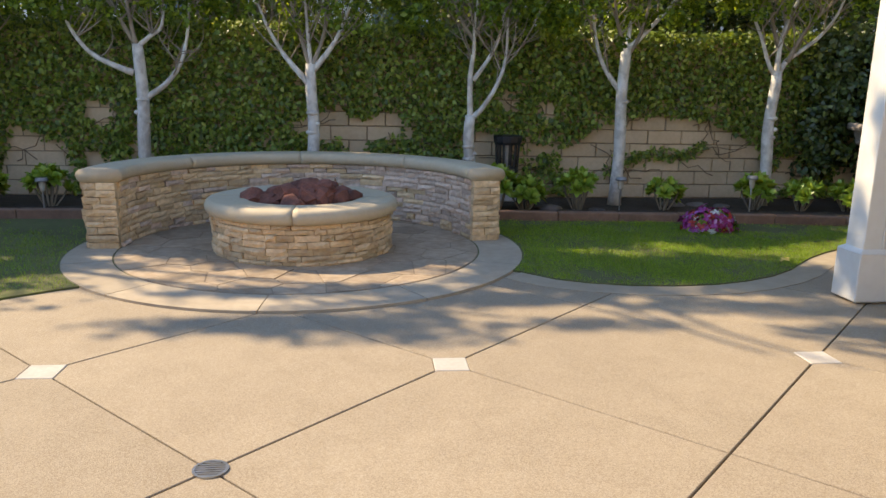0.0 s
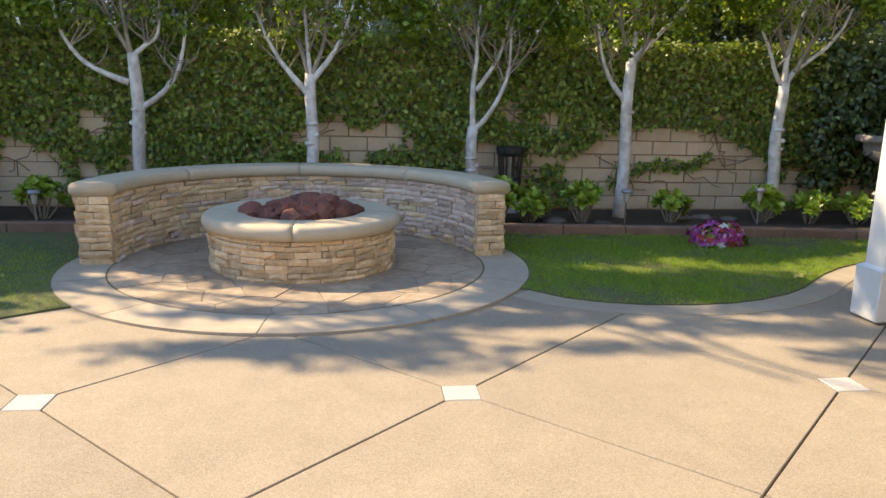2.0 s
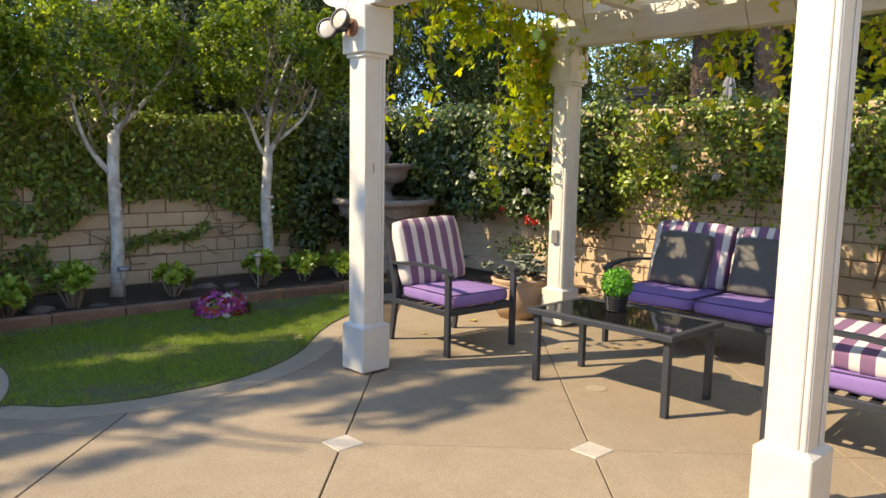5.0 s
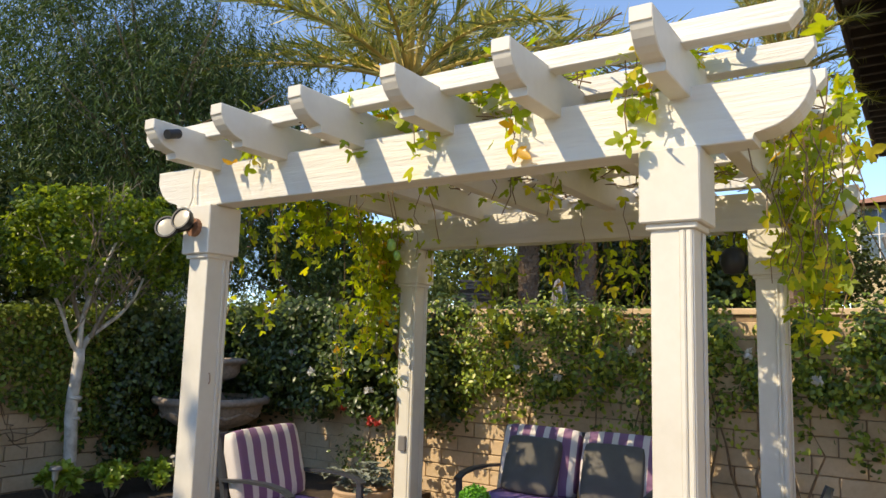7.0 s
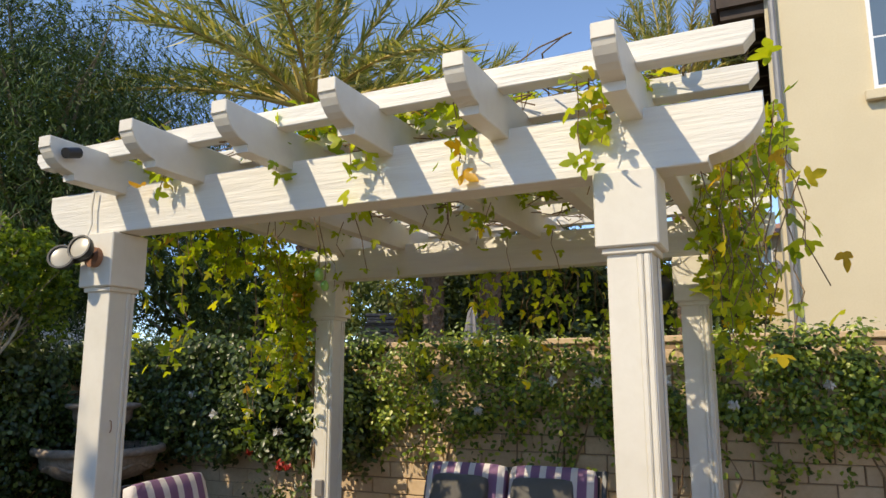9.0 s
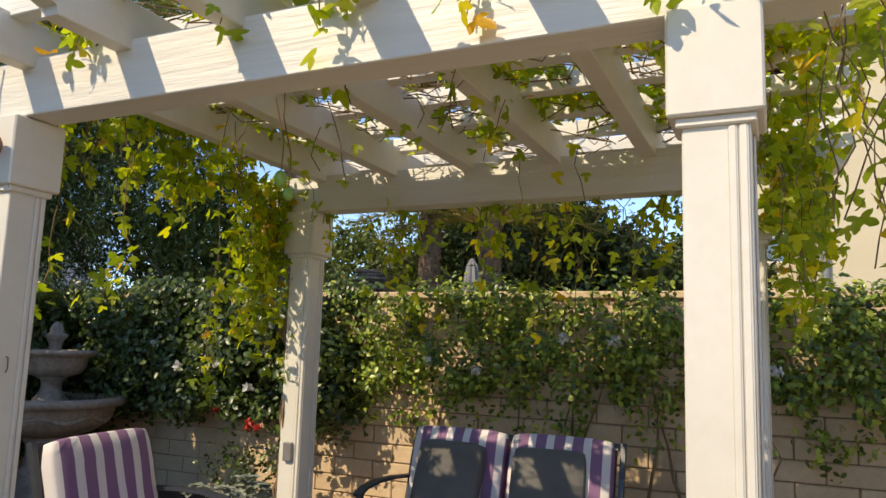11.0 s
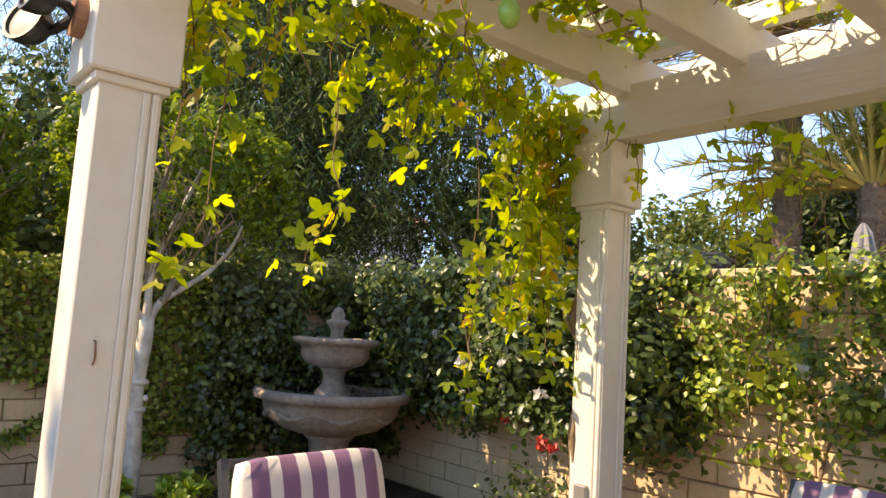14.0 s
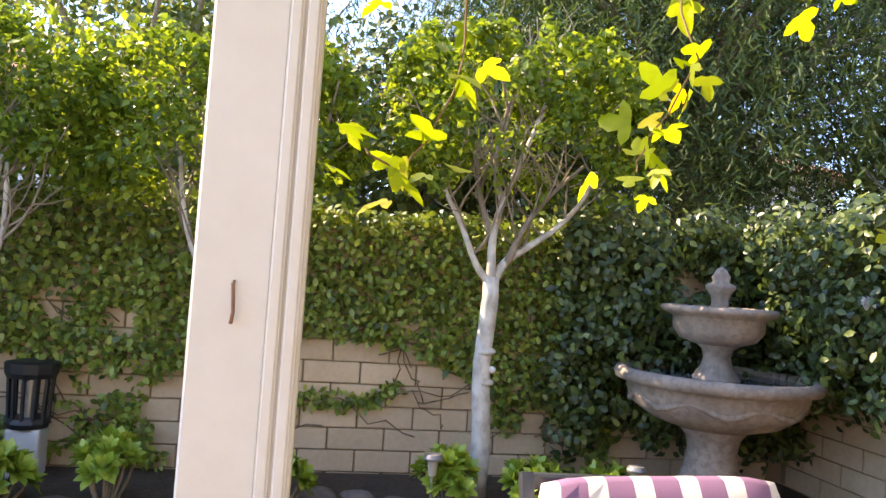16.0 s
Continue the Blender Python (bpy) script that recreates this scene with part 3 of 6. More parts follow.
# ---- stacked stone bench and fire pit ----
def stone_mesh(seed):
    """A rough ledge stone, one unit in length and height, its outer face towards -y."""
    rnd = random.Random(seed)
    bm = bmesh.new()
    cols = 3
    f, b = [], []
    for iz in (0, 1, 2):
        for ix in range(cols + 1):
            z, x = iz / 2 - 0.5, ix / cols - 0.5
            out = rnd.uniform(0.2, 1.0) if 0 < ix < cols and iz == 1 else rnd.uniform(-0.5, 0.35)
            f.append(bm.verts.new((x + rnd.uniform(-0.02, 0.02), -0.5 - out * 0.16, z + rnd.uniform(-0.07, 0.07))))
    for z in (-0.5, 0.5):
        for x in (-0.5, 0.5):
            b.append(bm.verts.new((x, 0.5, z)))
    for iz in (0, 1):
        for ix in range(cols):
            i = iz * (cols + 1) + ix
            bm.faces.new((f[i], f[i + 1], f[i + cols + 2], f[i + cols + 1]))
    bm.faces.new((*f[2 * cols + 2:3 * cols + 3], b[3], b[2]))
    bm.faces.new((*f[0:cols + 1][::-1], b[0], b[1]))
    bm.faces.new((f[0], f[cols + 1], f[2 * cols + 2], b[2], b[0]))
    bm.faces.new((f[cols], b[1], b[3], f[3 * cols + 2], f[2 * cols + 1]))
    me = bpy.data.meshes.new("ledge_stone")
    bm.normal_update()
    bm.to_mesh(me)
    bm.free()
    return me


STONES = {}
for key in ("stone", "stone_pale"):
    STONES[key] = [stone_mesh(s) for s in range(10)]
    for me in STONES[key]:
        me.materials.append(M[key])


def stone(parent, key, x, y, z, L, h, yaw, depth=0.06):
    ob = new("ledge_stone", random.choice(STONES[key]))
    ob.parent = parent
    ob.matrix_basis = pose(x, y, z, 0, 0, yaw) @ Matrix.Diagonal((L, depth * random.uniform(0.75, 1.45), h, 1))
    return ob


def courses(z0, z1):
    zs = [z0]
    while zs[-1] < z1 - 0.028:
        zs.append(min(z1, zs[-1] + random.uniform(0.032, 0.058)))
    zs[-1] = z1
    return list(zip(zs, zs[1:]))


PIT_R, PIT_H = 0.665, 0.285
fire_pit = thing("fire_pit", "round stacked-stone fire pit with a smooth concrete cap", "fire pit", pose(RING_C[0], RING_C[1], 0.014))
bm = bmesh.new()
lathe(bm, [(PIT_R - 0.05, 0.0), (PIT_R - 0.05, PIT_H), (0.42, PIT_H), (0.42, 0.2), (0, 0.2)], 64)
part("pit_core", bm, M["mortar"], fire_pit)
for z0, z1 in courses(0, PIT_H):
    a = random.uniform(0, 1)
    end = a + 2 * math.pi
    while a < end - 0.03:
        L = min(random.uniform(0.07, 0.21), (end - a) * PIT_R)
        am = a + L / PIT_R / 2
        stone(fire_pit, "stone", (PIT_R - 0.03) * math.cos(am), (PIT_R - 0.03) * math.sin(am), (z0 + z1) / 2, L * 0.97, (z1 - z0) * 0.91, math.degrees(am) + 90)
        a += L / PIT_R


def cap_arc(a0, a1, r0, r1, z0, z1, nose, k, ends=True):
    """A cap stone with rounded noses, swept along an arc."""
    bm = bmesh.new()
    sec = []
    for i in range(7):
        t = -math.pi / 2 + math.pi * i / 6
        sec.append((r1 + nose * math.cos(t), (z0 + z1) / 2 + (z1 - z0) / 2 * math.sin(t)))
    for i in range(7):
        t = math.pi / 2 + math.pi * i / 6
        sec.append((r0 + nose * math.cos(t), (z0 + z1) / 2 + (z1 - z0) / 2 * math.sin(t)))
    rings = [[bm.verts.new((r * math.cos(a), r * math.sin(a), z)) for r, z in sec] for a in (a0 + (a1 - a0) * i / k for i in range(k + 1))]
    for p, q in zip(rings, rings[1:]):
        for i in range(len(sec)):
            bm.faces.new((p[i], q[i], q[(i + 1) % len(sec)], p[(i + 1) % len(sec)]))
    bm.faces.new(rings[0])
    bm.faces.new(rings[-1][::-1])
    return bm


for i in range(4):
    a0 = radians(-91.0 + 90 * i)
    part("cap_stone", cap_arc(a0 + 0.004, a0 + math.pi / 2 - 0.004, 0.44, PIT_R + 0.005, PIT_H, PIT_H + 0.105, 0.045, 24), M["cap"], fire_pit, smooth=True)

for i in range(44):
    r = 0.36 * math.sqrt(random.random())
    a = random.uniform(0, 2 * math.pi)
    size = random.uniform(0.055, 0.115)
    bm = bmesh.new()
    bmesh.ops.create_icosphere(bm, subdivisions=2, radius=size)
    sd = random.uniform(0, 99)
    for v in bm.verts:
        c = v.co.copy()
        v.co = Vector((c.x * 1.15, c.y, c.z * 0.85)) * (1 + 0.35 * noise.noise(c * 14 + Vector((sd, 0, 0))) + 0.18 * noise.noise(c * 34 + Vector((0, sd, 0))))
    ob = part("lava_rock", bm, M["lava"])
    layer = i / 44
    z = 0.02 + 0.235 + size * 0.7 + 0.20 * layer * (1 - r / 0.5)
    ob.matrix_world = pose(RING_C[0] + r * math.cos(a), RING_C[1] + r * math.sin(a), z, random.uniform(-40, 40), random.uniform(-40, 40), random.uniform(0, 360))
    tagged(ob, "rough dark-red lava rock heaped in the fire pit", "rock", "lava rocks")

BENCH_R0, BENCH_R1, BENCH_H = 1.345, 1.545, 0.49
A0, A1 = radians(9.0), radians(182.0)
bench = thing("curved_bench", "curved stacked-stone seat wall with a rounded concrete cap", "bench", pose(RING_C[0], RING_C[1], 0.014))
bm = bmesh.new()
k = 48
ri = [(BENCH_R0 + 0.03, 0), (BENCH_R0 + 0.03, BENCH_H), (BENCH_R1 - 0.03, BENCH_H), (BENCH_R1 - 0.03, 0)]
rings = [[bm.verts.new((r * math.cos(a), r * math.sin(a), z)) for r, z in ri] for a in (A0 + 0.02 + (A1 - A0 - 0.04) * i / k for i in range(k + 1))]
for p, q in zip(rings, rings[1:]):
    for i in range(4):
        bm.faces.new((p[i], p[(i + 1) % 4], q[(i + 1) % 4], q[i]))
bm.faces.new(rings[0][::-1])
bm.faces.new(rings[-1])
part("wall_core", bm, M["mortar"], bench)
for z0, z1 in courses(0, BENCH_H):
    a = A0 + 0.02
    while a < A1 - 0.03:
        L = min(random.uniform(0.08, 0.24), (A1 - 0.02 - a) * BENCH_R0)
        am = a + L / BENCH_R0 / 2
        pale = random.random() < 0.55 + 0.4 * math.cos(am)
        stone(bench, "stone_pale" if pale else "stone", (BENCH_R0 + 0.015) * math.cos(am), (BENCH_R0 + 0.015) * math.sin(am), (z0 + z1) / 2, L * 0.97, (z1 - z0) * 0.91, math.degrees(am) - 90)
        a += L / BENCH_R0
for z0, z1 in courses(0, BENCH_H):
    for ang, sgn in ((A0, 1), (A1, -1)):
        r = BENCH_R0 - 0.01
        while r < BENCH_R1 + 0.005:
            L = min(random.uniform(0.08, 0.22), BENCH_R1 + 0.01 - r)
            if BENCH_R1 + 0.01 - r - L < 0.05:
                L = BENCH_R1 + 0.01 - r
            rm = r + L / 2
            off = -0.005 * sgn
            stone(bench, "stone", rm * math.cos(ang) - math.sin(ang) * off, rm * math.sin(ang) + math.cos(ang) * off, (z0 + z1) / 2, L * 0.965, (z1 - z0) * 0.91, math.degrees(ang) + (0 if sgn > 0 else 180))
            r += L
        for rr, flip in ((BENCH_R1, 90),):
            for j in range(2):
                am = ang + sgn * (0.05 + 0.1 * j)
                stone(bench, "stone", rr * math.cos(am), rr * math.sin(am), (z0 + z1) / 2, 0.15, (z1 - z0) * 0.91, math.degrees(am) + flip)
for i in range(4):
    a0, a1 = A0 - 0.025 + (A1 - A0 + 0.05) * i / 4, A0 - 0.025 + (A1 - A0 + 0.05) * (i + 1) / 4
    part("cap_stone", cap_arc(a0 + 0.001, a1 - 0.001, BENCH_R0 - 0.01, BENCH_R1 + 0.01, BENCH_H, BENCH_H + 0.10, 0.045, 24), M["cap"], bench, smooth=True)


# ---- walls ----
def block_face(me_cache={}):
    if not me_cache:
        me_cache["b"] = part("wall_block", boxed(-0.188, 0.188, -0.02, 0.02, 0.004, 0.1445, 0.006, 1), M["block"]).data
        bpy.data.objects.remove([o for o in bpy.data.objects if o.data == me_cache["b"]][0])
    return me_cache["b"]


def block_wall(name, label, x0, x1, y0, y1, height, along, face_at, face_yaw, near):
    wall = flat(name, [(x0, y0), (x1, y0), (x1, y1), (x0, y1)], -0.06, height, M["blockjoint"], label, "wall")
    lo, hi = (x0, x1) if along == "x" else (y0, y1)
    rows = int((height + 0.088) / 0.149)
    bm = bmesh.new()
    for r in range(rows):
        p = lo + (0.0 if r % 2 else 0.193) + 0.178
        while p < hi - 0.2:
            c = (p, face_at) if along == "x" else (face_at, p)
            m = pose(c[0], c[1], -0.088 + r * 0.149 + random.uniform(-0.001, 0.001), 0, 0, face_yaw)
            if near[0] < p < near[1]:
                ob = new("wall_block", block_face())
                ob.parent = wall
                ob.matrix_basis = m @ pose(0, random.uniform(-0.003, 0.003), 0)
            else:
                box(bm, -0.188, 0.188, -0.02, 0.02, 0.004, 0.1445, m=m)
            p += 0.3855
    part("far_blocks", bm, M["block"], wall)
    tagged([c for c in wall.children if c.name.startswith("far_blocks")][0], kind="stuff")
    capm = part("wall_coping", boxed(x0 - 0.03, x1 + 0.03, y0 - 0.03, y1 + 0.03, height + 0.003, height + 0.06, 0.008), M["block"], wall)
    return wall


WALL_N, WALL_E = 7.95, 6.62
block_wall("wall_north", "tan block garden wall mostly hidden by climbing ivy", -7.0, 6.62, WALL_N, WALL_N + 0.2, 1.70, "x", WALL_N - 0.005, 0, (-0.5, 5.5))
block_wall("wall_east", "tan block garden wall topped by a rose hedge", WALL_E, WALL_E + 0.2, -6.0, WALL_N + 0.2, 1.90, "y", WALL_E - 0.005, -90, (0.0, 5.0))
flat("wall_west", [(-7.2, -6), (-7.0, -6), (-7.0, 8), (-7.2, 8)], -0.06, 1.7, M["block"], "plain tan garden wall closing the yard", "wall")
flat("wall_south", [(-7.2, -3.9), (6.8, -3.9), (6.8, -3.6), (-7.2, -3.6)], -0.06, 2.9, M["stucco"], "plain cream stucco house wall behind the patio", "wall")


# ---- pergola ----
P1, P2, P3, P4 = (2.946, 4.10), (2.945, 1.31), (5.11, 4.13), (5.11, 1.32)
pergola = thing("pergola", "white painted timber pergola overgrown with yellowing vines", "pergola")
for px, py in (P1, P2, P3, P4):
    hb, hc, hs = 0.115, 0.118, 0.083
    post = part("post", boxed(px - hs, px + hs, py - hs, py + hs, 0.0, 2.10, 0.004), M["white"], pergola)
    bm = boxed(px - hb, px + hb, py - hb, py + hb, 0.015, 0.315, 0.006)
    lo = [(px - hb, py - hb), (px + hb, py - hb), (px + hb, py + hb), (px - hb, py + hb)]
    hi = [(px - hs, py - hs), (px + hs, py - hs), (px + hs, py + hs), (px - hs, py + hs)]
    a, b = [bm.verts.new((x, y, 0.314)) for x, y in lo], [bm.verts.new((x, y, 0.335)) for x, y in hi]
    for i in range(4):
        bm.faces.new((a[i], a[(i + 1) % 4], b[(i + 1) % 4], b[i]))
    part("post_base", bm, M["white"], post)
    part("post_shoe", boxed(px - 0.07, px + 0.07, py - 0.07, py + 0.07, 0.0, 0.02), M["rust"], post)
    bm = boxed(px - hc, px + hc, py - hc, py + hc, 2.085, 2.375, 0.006)
    box(bm, px - hs - 0.015, px + hs + 0.015, py - hs - 0.015, py + hs + 0.015, 2.06, 2.086, 0.004)
    part("post_capital", bm, M["white"], post)
    for dx in (0.040, 0.066):
        part("reed_strip", boxed(px + dx - 0.011, px + dx + 0.011, py - hs - 0.007, py - hs, 0.335, 2.06, 0.005), M["white"], post)
        if (px, py) != P1:
            part("reed_strip", boxed(px - hs - 0.007, px - hs, py - dx - 0.011, py - dx + 0.011, 0.335, 2.06, 0.005), M["white"], post)


def nosed(length, h, nose, step):
    """The side view of a timber whose ends are cut to a quarter round below a small step: (along, up) pairs."""
    end = [(0, h), (0.0, h * 0.72)]
    for i in range(1, 8):
        t = math.pi / 2 * i / 7
        end.append((nose * (1 - math.cos(t)), h * 0.72 * (1 - math.sin(t)) + step))
    end += [(nose + 0.0, 0.0)]
    other = [(length - x, z) for x, z in end[::-1]]
    return end + other


def timber(profile, thick, m, bevel=0.004):
    bm = bmesh.new()
    a = [bm.verts.new((x, -thick / 2, z)) for x, z in profile]
    b = [bm.verts.new((x, thick / 2, z)) for x, z in profile]
    n = len(profile)
    f0, f1 = bm.faces.new(a), bm.faces.new(b[::-1])
    for i in range(n):
        bm.faces.new((a[(i + 1) % n], a[i], b[i], b[(i + 1) % n]))
    bmesh.ops.bevel(bm, geom=list({e for f in (f0, f1) for e in f.edges}), offset=bevel, segments=1, affect="EDGES")
    bmesh.ops.transform(bm, matrix=m, verts=bm.verts)
    return bm


for px in (P1[0], P3[0]):
    part("beam", timber(nosed(3.74, 0.245, 0.20, 0.03), 0.15, pose(px, 0.81, 2.378, 0, 0, 90)), M["white_y"], pergola)
RAFT_Y = [1.275 + 0.545 * i for i in range(6)]
for y in RAFT_Y:
    part("rafter", timber(nosed(3.30, 0.19, 0.15, 0.035), 0.085, pose(2.40, y, 2.580)), M["white"], pergola)
for i in range(8):
    x = 2.78 + i * 0.385
    bm = bmesh.new()
    prof = [(0, 0.09), (0, 0.045), (0.04, 0), (3.70 - 0.04, 0), (3.70, 0.045), (3.70, 0.09)]
    part("purlin", timber(prof, 0.085, pose(x, 0.82, 2.748, 0, 0, 90)), M["white_y"], pergola)

# twin floodlight, bullet camera, hook, hanging lamp
flood = thing("floodlight", "twin round black floodlights on a rusty bracket on the post capital", "floodlight", pose(P1[0] - 0.118, P1[1], 2.24))
part("bracket", tube(bmesh.new(), [(0, 0, 0), (-0.03, 0, 0)], 0.055, 16), M["rust"], flood)
for dy, dz, yaw in ((-0.02, 0.02, 10), (0.14, -0.02, 30)):
    bm = tube(bmesh.new(), [(-0.02, 0, 0), (-0.05, dy * 0.6, dz), (-0.07, dy, dz)], 0.014, 8)
    part("arm", bm, M["black"], flood)
    h = part("lamp_head", lathe(bmesh.new(), [(0.0, 0.0), (0.045, 0.0), (0.062, 0.025), (0.068, 0.05), (0.068, 0.062), (0.058, 0.062), (0.056, 0.052), (0, 0.052)], 24), M["black"], flood, smooth=False)
    h.matrix_basis = pose(-0.075, dy, dz, 0, -75, yaw)
    g = part("lens", lathe(bmesh.new(), [(0.055, 0.053), (0.04, 0.057), (0, 0.058)], 24), M["lens"], h, "pale frosted lens", True)
cam_b = thing("security_camera", "small black bullet camera on the end rafter", "camera", pose(2.50, RAFT_Y[5] - 0.0425, 2.70))
part("body", tube(bmesh.new(), [(-0.05, -0.05, -0.015), (0.03, -0.04, 0.01)], 0.027, 16), M["black"], cam_b)
part("mount", tube(bmesh.new(), [(0.0, 0, 0), (0.0, -0.045, 0)], 0.015, 10), M["black"], cam_b)
hook = thing("wall_hook", "thin rusty hook on the post face", "hook", pose(2.925, P1[1] - 0.083, 1.36))
part("wire", tube(bmesh.new(), [(0, 0, 0.03), (0, -0.012, 0.028), (0.003, -0.012, -0.015), (0, -0.006, -0.032)], 0.0028, 6), M["rust"], hook)
spk = thing("outdoor_speaker", "small black round speaker hung below the beam", "speaker", pose(5.02, 1.53, 2.18))
part("body", lathe(bmesh.new(), [(0, -0.09), (0.06, -0.08), (0.085, -0.02), (0.085, 0.03), (0.05, 0.08), (0, 0.09)], 20), M["black"], spk, smooth=True)
part("hanger", tube(bmesh.new(), [(0, 0, 0.08), (0.05, 0, 0.2)], 0.008, 6), M["black"], spk)
cable = thing("cable", "white painted cable clipped to the beam end", "cable", pose(2.848, 4.17, 2.38))
part("wire", tube(bmesh.new(), [(-0.004, 0, 0.24), (-0.006, 0.01, 0.15), (-0.006, 0.0, 0.05), (-0.02, 0.01, -0.02), (-0.034, 0.02, -0.1)], 0.006, 6), M["white"], cable)


# ---- furniture ----
def armchair(at, label, seats=1, width=0.66, group="patio seats", name="patio_chair", category="chair", flat_pillow=False):
    """A charcoal metal seat facing -y with purple seat cushions and striped back pillows."""
    ch = thing(name, label, category, at, group)
    w, dep = width / 2, 0.31
    for sx in (-1, 1):
        part("front_leg", boxed(sx * w - 0.016, sx * w + 0.016, -dep - 0.026, -dep + 0.026, 0, 0.60, 0.004), M["metal"], ch)
        part("back_leg", strip(bmesh.new(), [(sx * w, dep + 0.07, 0), (sx * w, dep + 0.01, 0.33), (sx * w, dep + 0.02, 0.45), (sx * w, dep + 0.09, 0.72), (sx * w, dep + 0.17, 0.925)], 0.03, 0.045, (1, 0, 0)), M["metal"], ch)
        part("armrest", strip(bmesh.new(), [(sx * w, -dep - 0.03, 0.595), (sx * w, -dep + 0.05, 0.628), (sx * w, -dep + 0.2, 0.645), (sx * w, 0.1, 0.64), (sx * w, dep + 0.06, 0.615)], 0.055, 0.02, (1, 0, 0)), M["metal"], ch)
        part("side_rail", boxed(sx * w - 0.014, sx * w + 0.014, -dep, dep + 0.02, 0.30, 0.34, 0.003), M["metal"], ch)
    part("front_rail", boxed(-w, w, -dep - 0.014, -dep + 0.014, 0.30, 0.345, 0.003), M["metal"], ch)
    part("back_rail", boxed(-w, w, dep, dep + 0.028, 0.30, 0.34, 0.003), M["metal"], ch)
    part("top_rail", boxed(-w, w, dep + 0.155, dep + 0.185, 0.885, 0.925, 0.006), M["metal"], ch)
    for i in range(7 * seats):
        x = -w + 2 * w * (i + 0.5) / (7 * seats)
        part("back_slat", strip(bmesh.new(), [(x, dep + 0.02, 0.34), (x, dep + 0.03, 0.5), (x, dep + 0.09, 0.72), (x, dep + 0.165, 0.91)], 0.03, 0.008, (1, 0, 0)), M["metal"], ch)
    for i in range(6):
        y = -dep + 2 * dep * (i + 0.5) / 6
        part("seat_slat", boxed(-w + 0.01, w - 0.01, y - 0.025, y + 0.025, 0.325, 0.335), M["metal"], ch)
    sw = (2 * w - 0.05) / seats
    for i in range(seats):
        x = -w + 0.025 + sw * (i + 0.5)
        c = part("seat_cushion", cushion(sw - 0.01, 0.62, 0.125, 0.22, 8, 0.008, i * 3.1), M["purple"], ch, "plump purple canvas seat cushion", True)
        c.location = (x, -0.005, 0.337)
        hw, hd = (sw - 0.03) / 2, 0.295
        loop = [(sx * hw * 1.0, sy * hd) for sx, sy in ((-1, -1), (0, -1), (1, -1), (1, 0), (1, 1), (0, 1), (-1, 1), (-1, 0), (-1, -1))]
        for z in (0.108,):
            part("piping", tube(bmesh.new(), [(px, py, z) for px, py in loop], 0.005, 5), M["piping"], c)
        bwid = sw + 0.025 if seats == 1 else sw - 0.02
        b = part("back_pillow", cushion(bwid, 0.53, 0.15, 0.3, 8, 0.012, i * 5.7 + 2), M["stripe_x"], ch, "purple and white striped back pillow", True)
        b.matrix_basis = (pose(x, dep - 0.015, 0.425, 75, 0, 0) @ pose(0, 0.27, -0.03, 0, 0, 2.5 if seats == 1 else 0) if not flat_pillow else pose(x, 0.02, 0.455, 6, 0, 84))
    return ch


a1 = math.degrees(math.atan2(-0.04, 0.65))
armchair(pose(3.925, 4.25, 0, 0, 0, a1), "charcoal metal armchair with purple seat and striped pillow")
armchair(pose(4.03, 1.42, 0, 0, 0, 183), "charcoal metal armchair with a striped pillow lying on its seat", flat_pillow=True)
sofa = armchair(pose(5.20, 2.79, 0, 0, 0, -90), "charcoal two-seat patio sofa with purple and striped cushions", 2, 1.42, "", "patio_sofa", "sofa")
for dy, rz, dx in ((0.36, -4, 0), (-0.30, 5, 0.02)):
    p = part("throw_pillow", cushion(0.46, 0.44, 0.14, 0.4, 8, 0.012, dy * 9), M["grey_fabric"], None, smooth=True)
    p.matrix_world = pose(5.20, 2.79, 0, 0, 0, -90) @ pose(-dy, 0.17 + dx, 0.445, 70, 0, rz) @ pose(0, 0.22, -0.02)
    tagged(p, "square charcoal throw pillow leaning on the sofa", "pillow", "throw pillows")

table = thing("coffee_table", "low charcoal metal coffee table with a dark glass top", "table", pose(3.90, 2.73, 0))
TW, TD, TZ = 0.27, 0.485, 0.485
for sx in (-1, 1):
    for sy in (-1, 1):
        part("leg", boxed(sx * (TW - 0.02) - 0.02, sx * (TW - 0.02) + 0.02, sy * (TD - 0.02) - 0.02, sy * (TD - 0.02) + 0.02, 0, TZ - 0.035, 0.003), M["metal"], table)
bm = bmesh.new()
for sx in (-1, 1):
    box(bm, sx * (TW + 0.012) - 0.024, sx * (TW + 0.012) + 0.024, -TD - 0.035, TD + 0.035, TZ - 0.036, TZ, 0.004)
for sy in (-1, 1):
    box(bm, -TW - 0.01, TW + 0.01, sy * (TD + 0.011) - 0.023, sy * (TD + 0.011) + 0.023, TZ - 0.035, TZ - 0.001, 0.004)
part("top_frame", bm, M["metal"], table)
part("glass_top", boxed(-TW + 0.008, TW - 0.008, -TD + 0.008, TD - 0.008, TZ - 0.010, TZ - 0.003), M["glass"], table, "dark tinted glass")

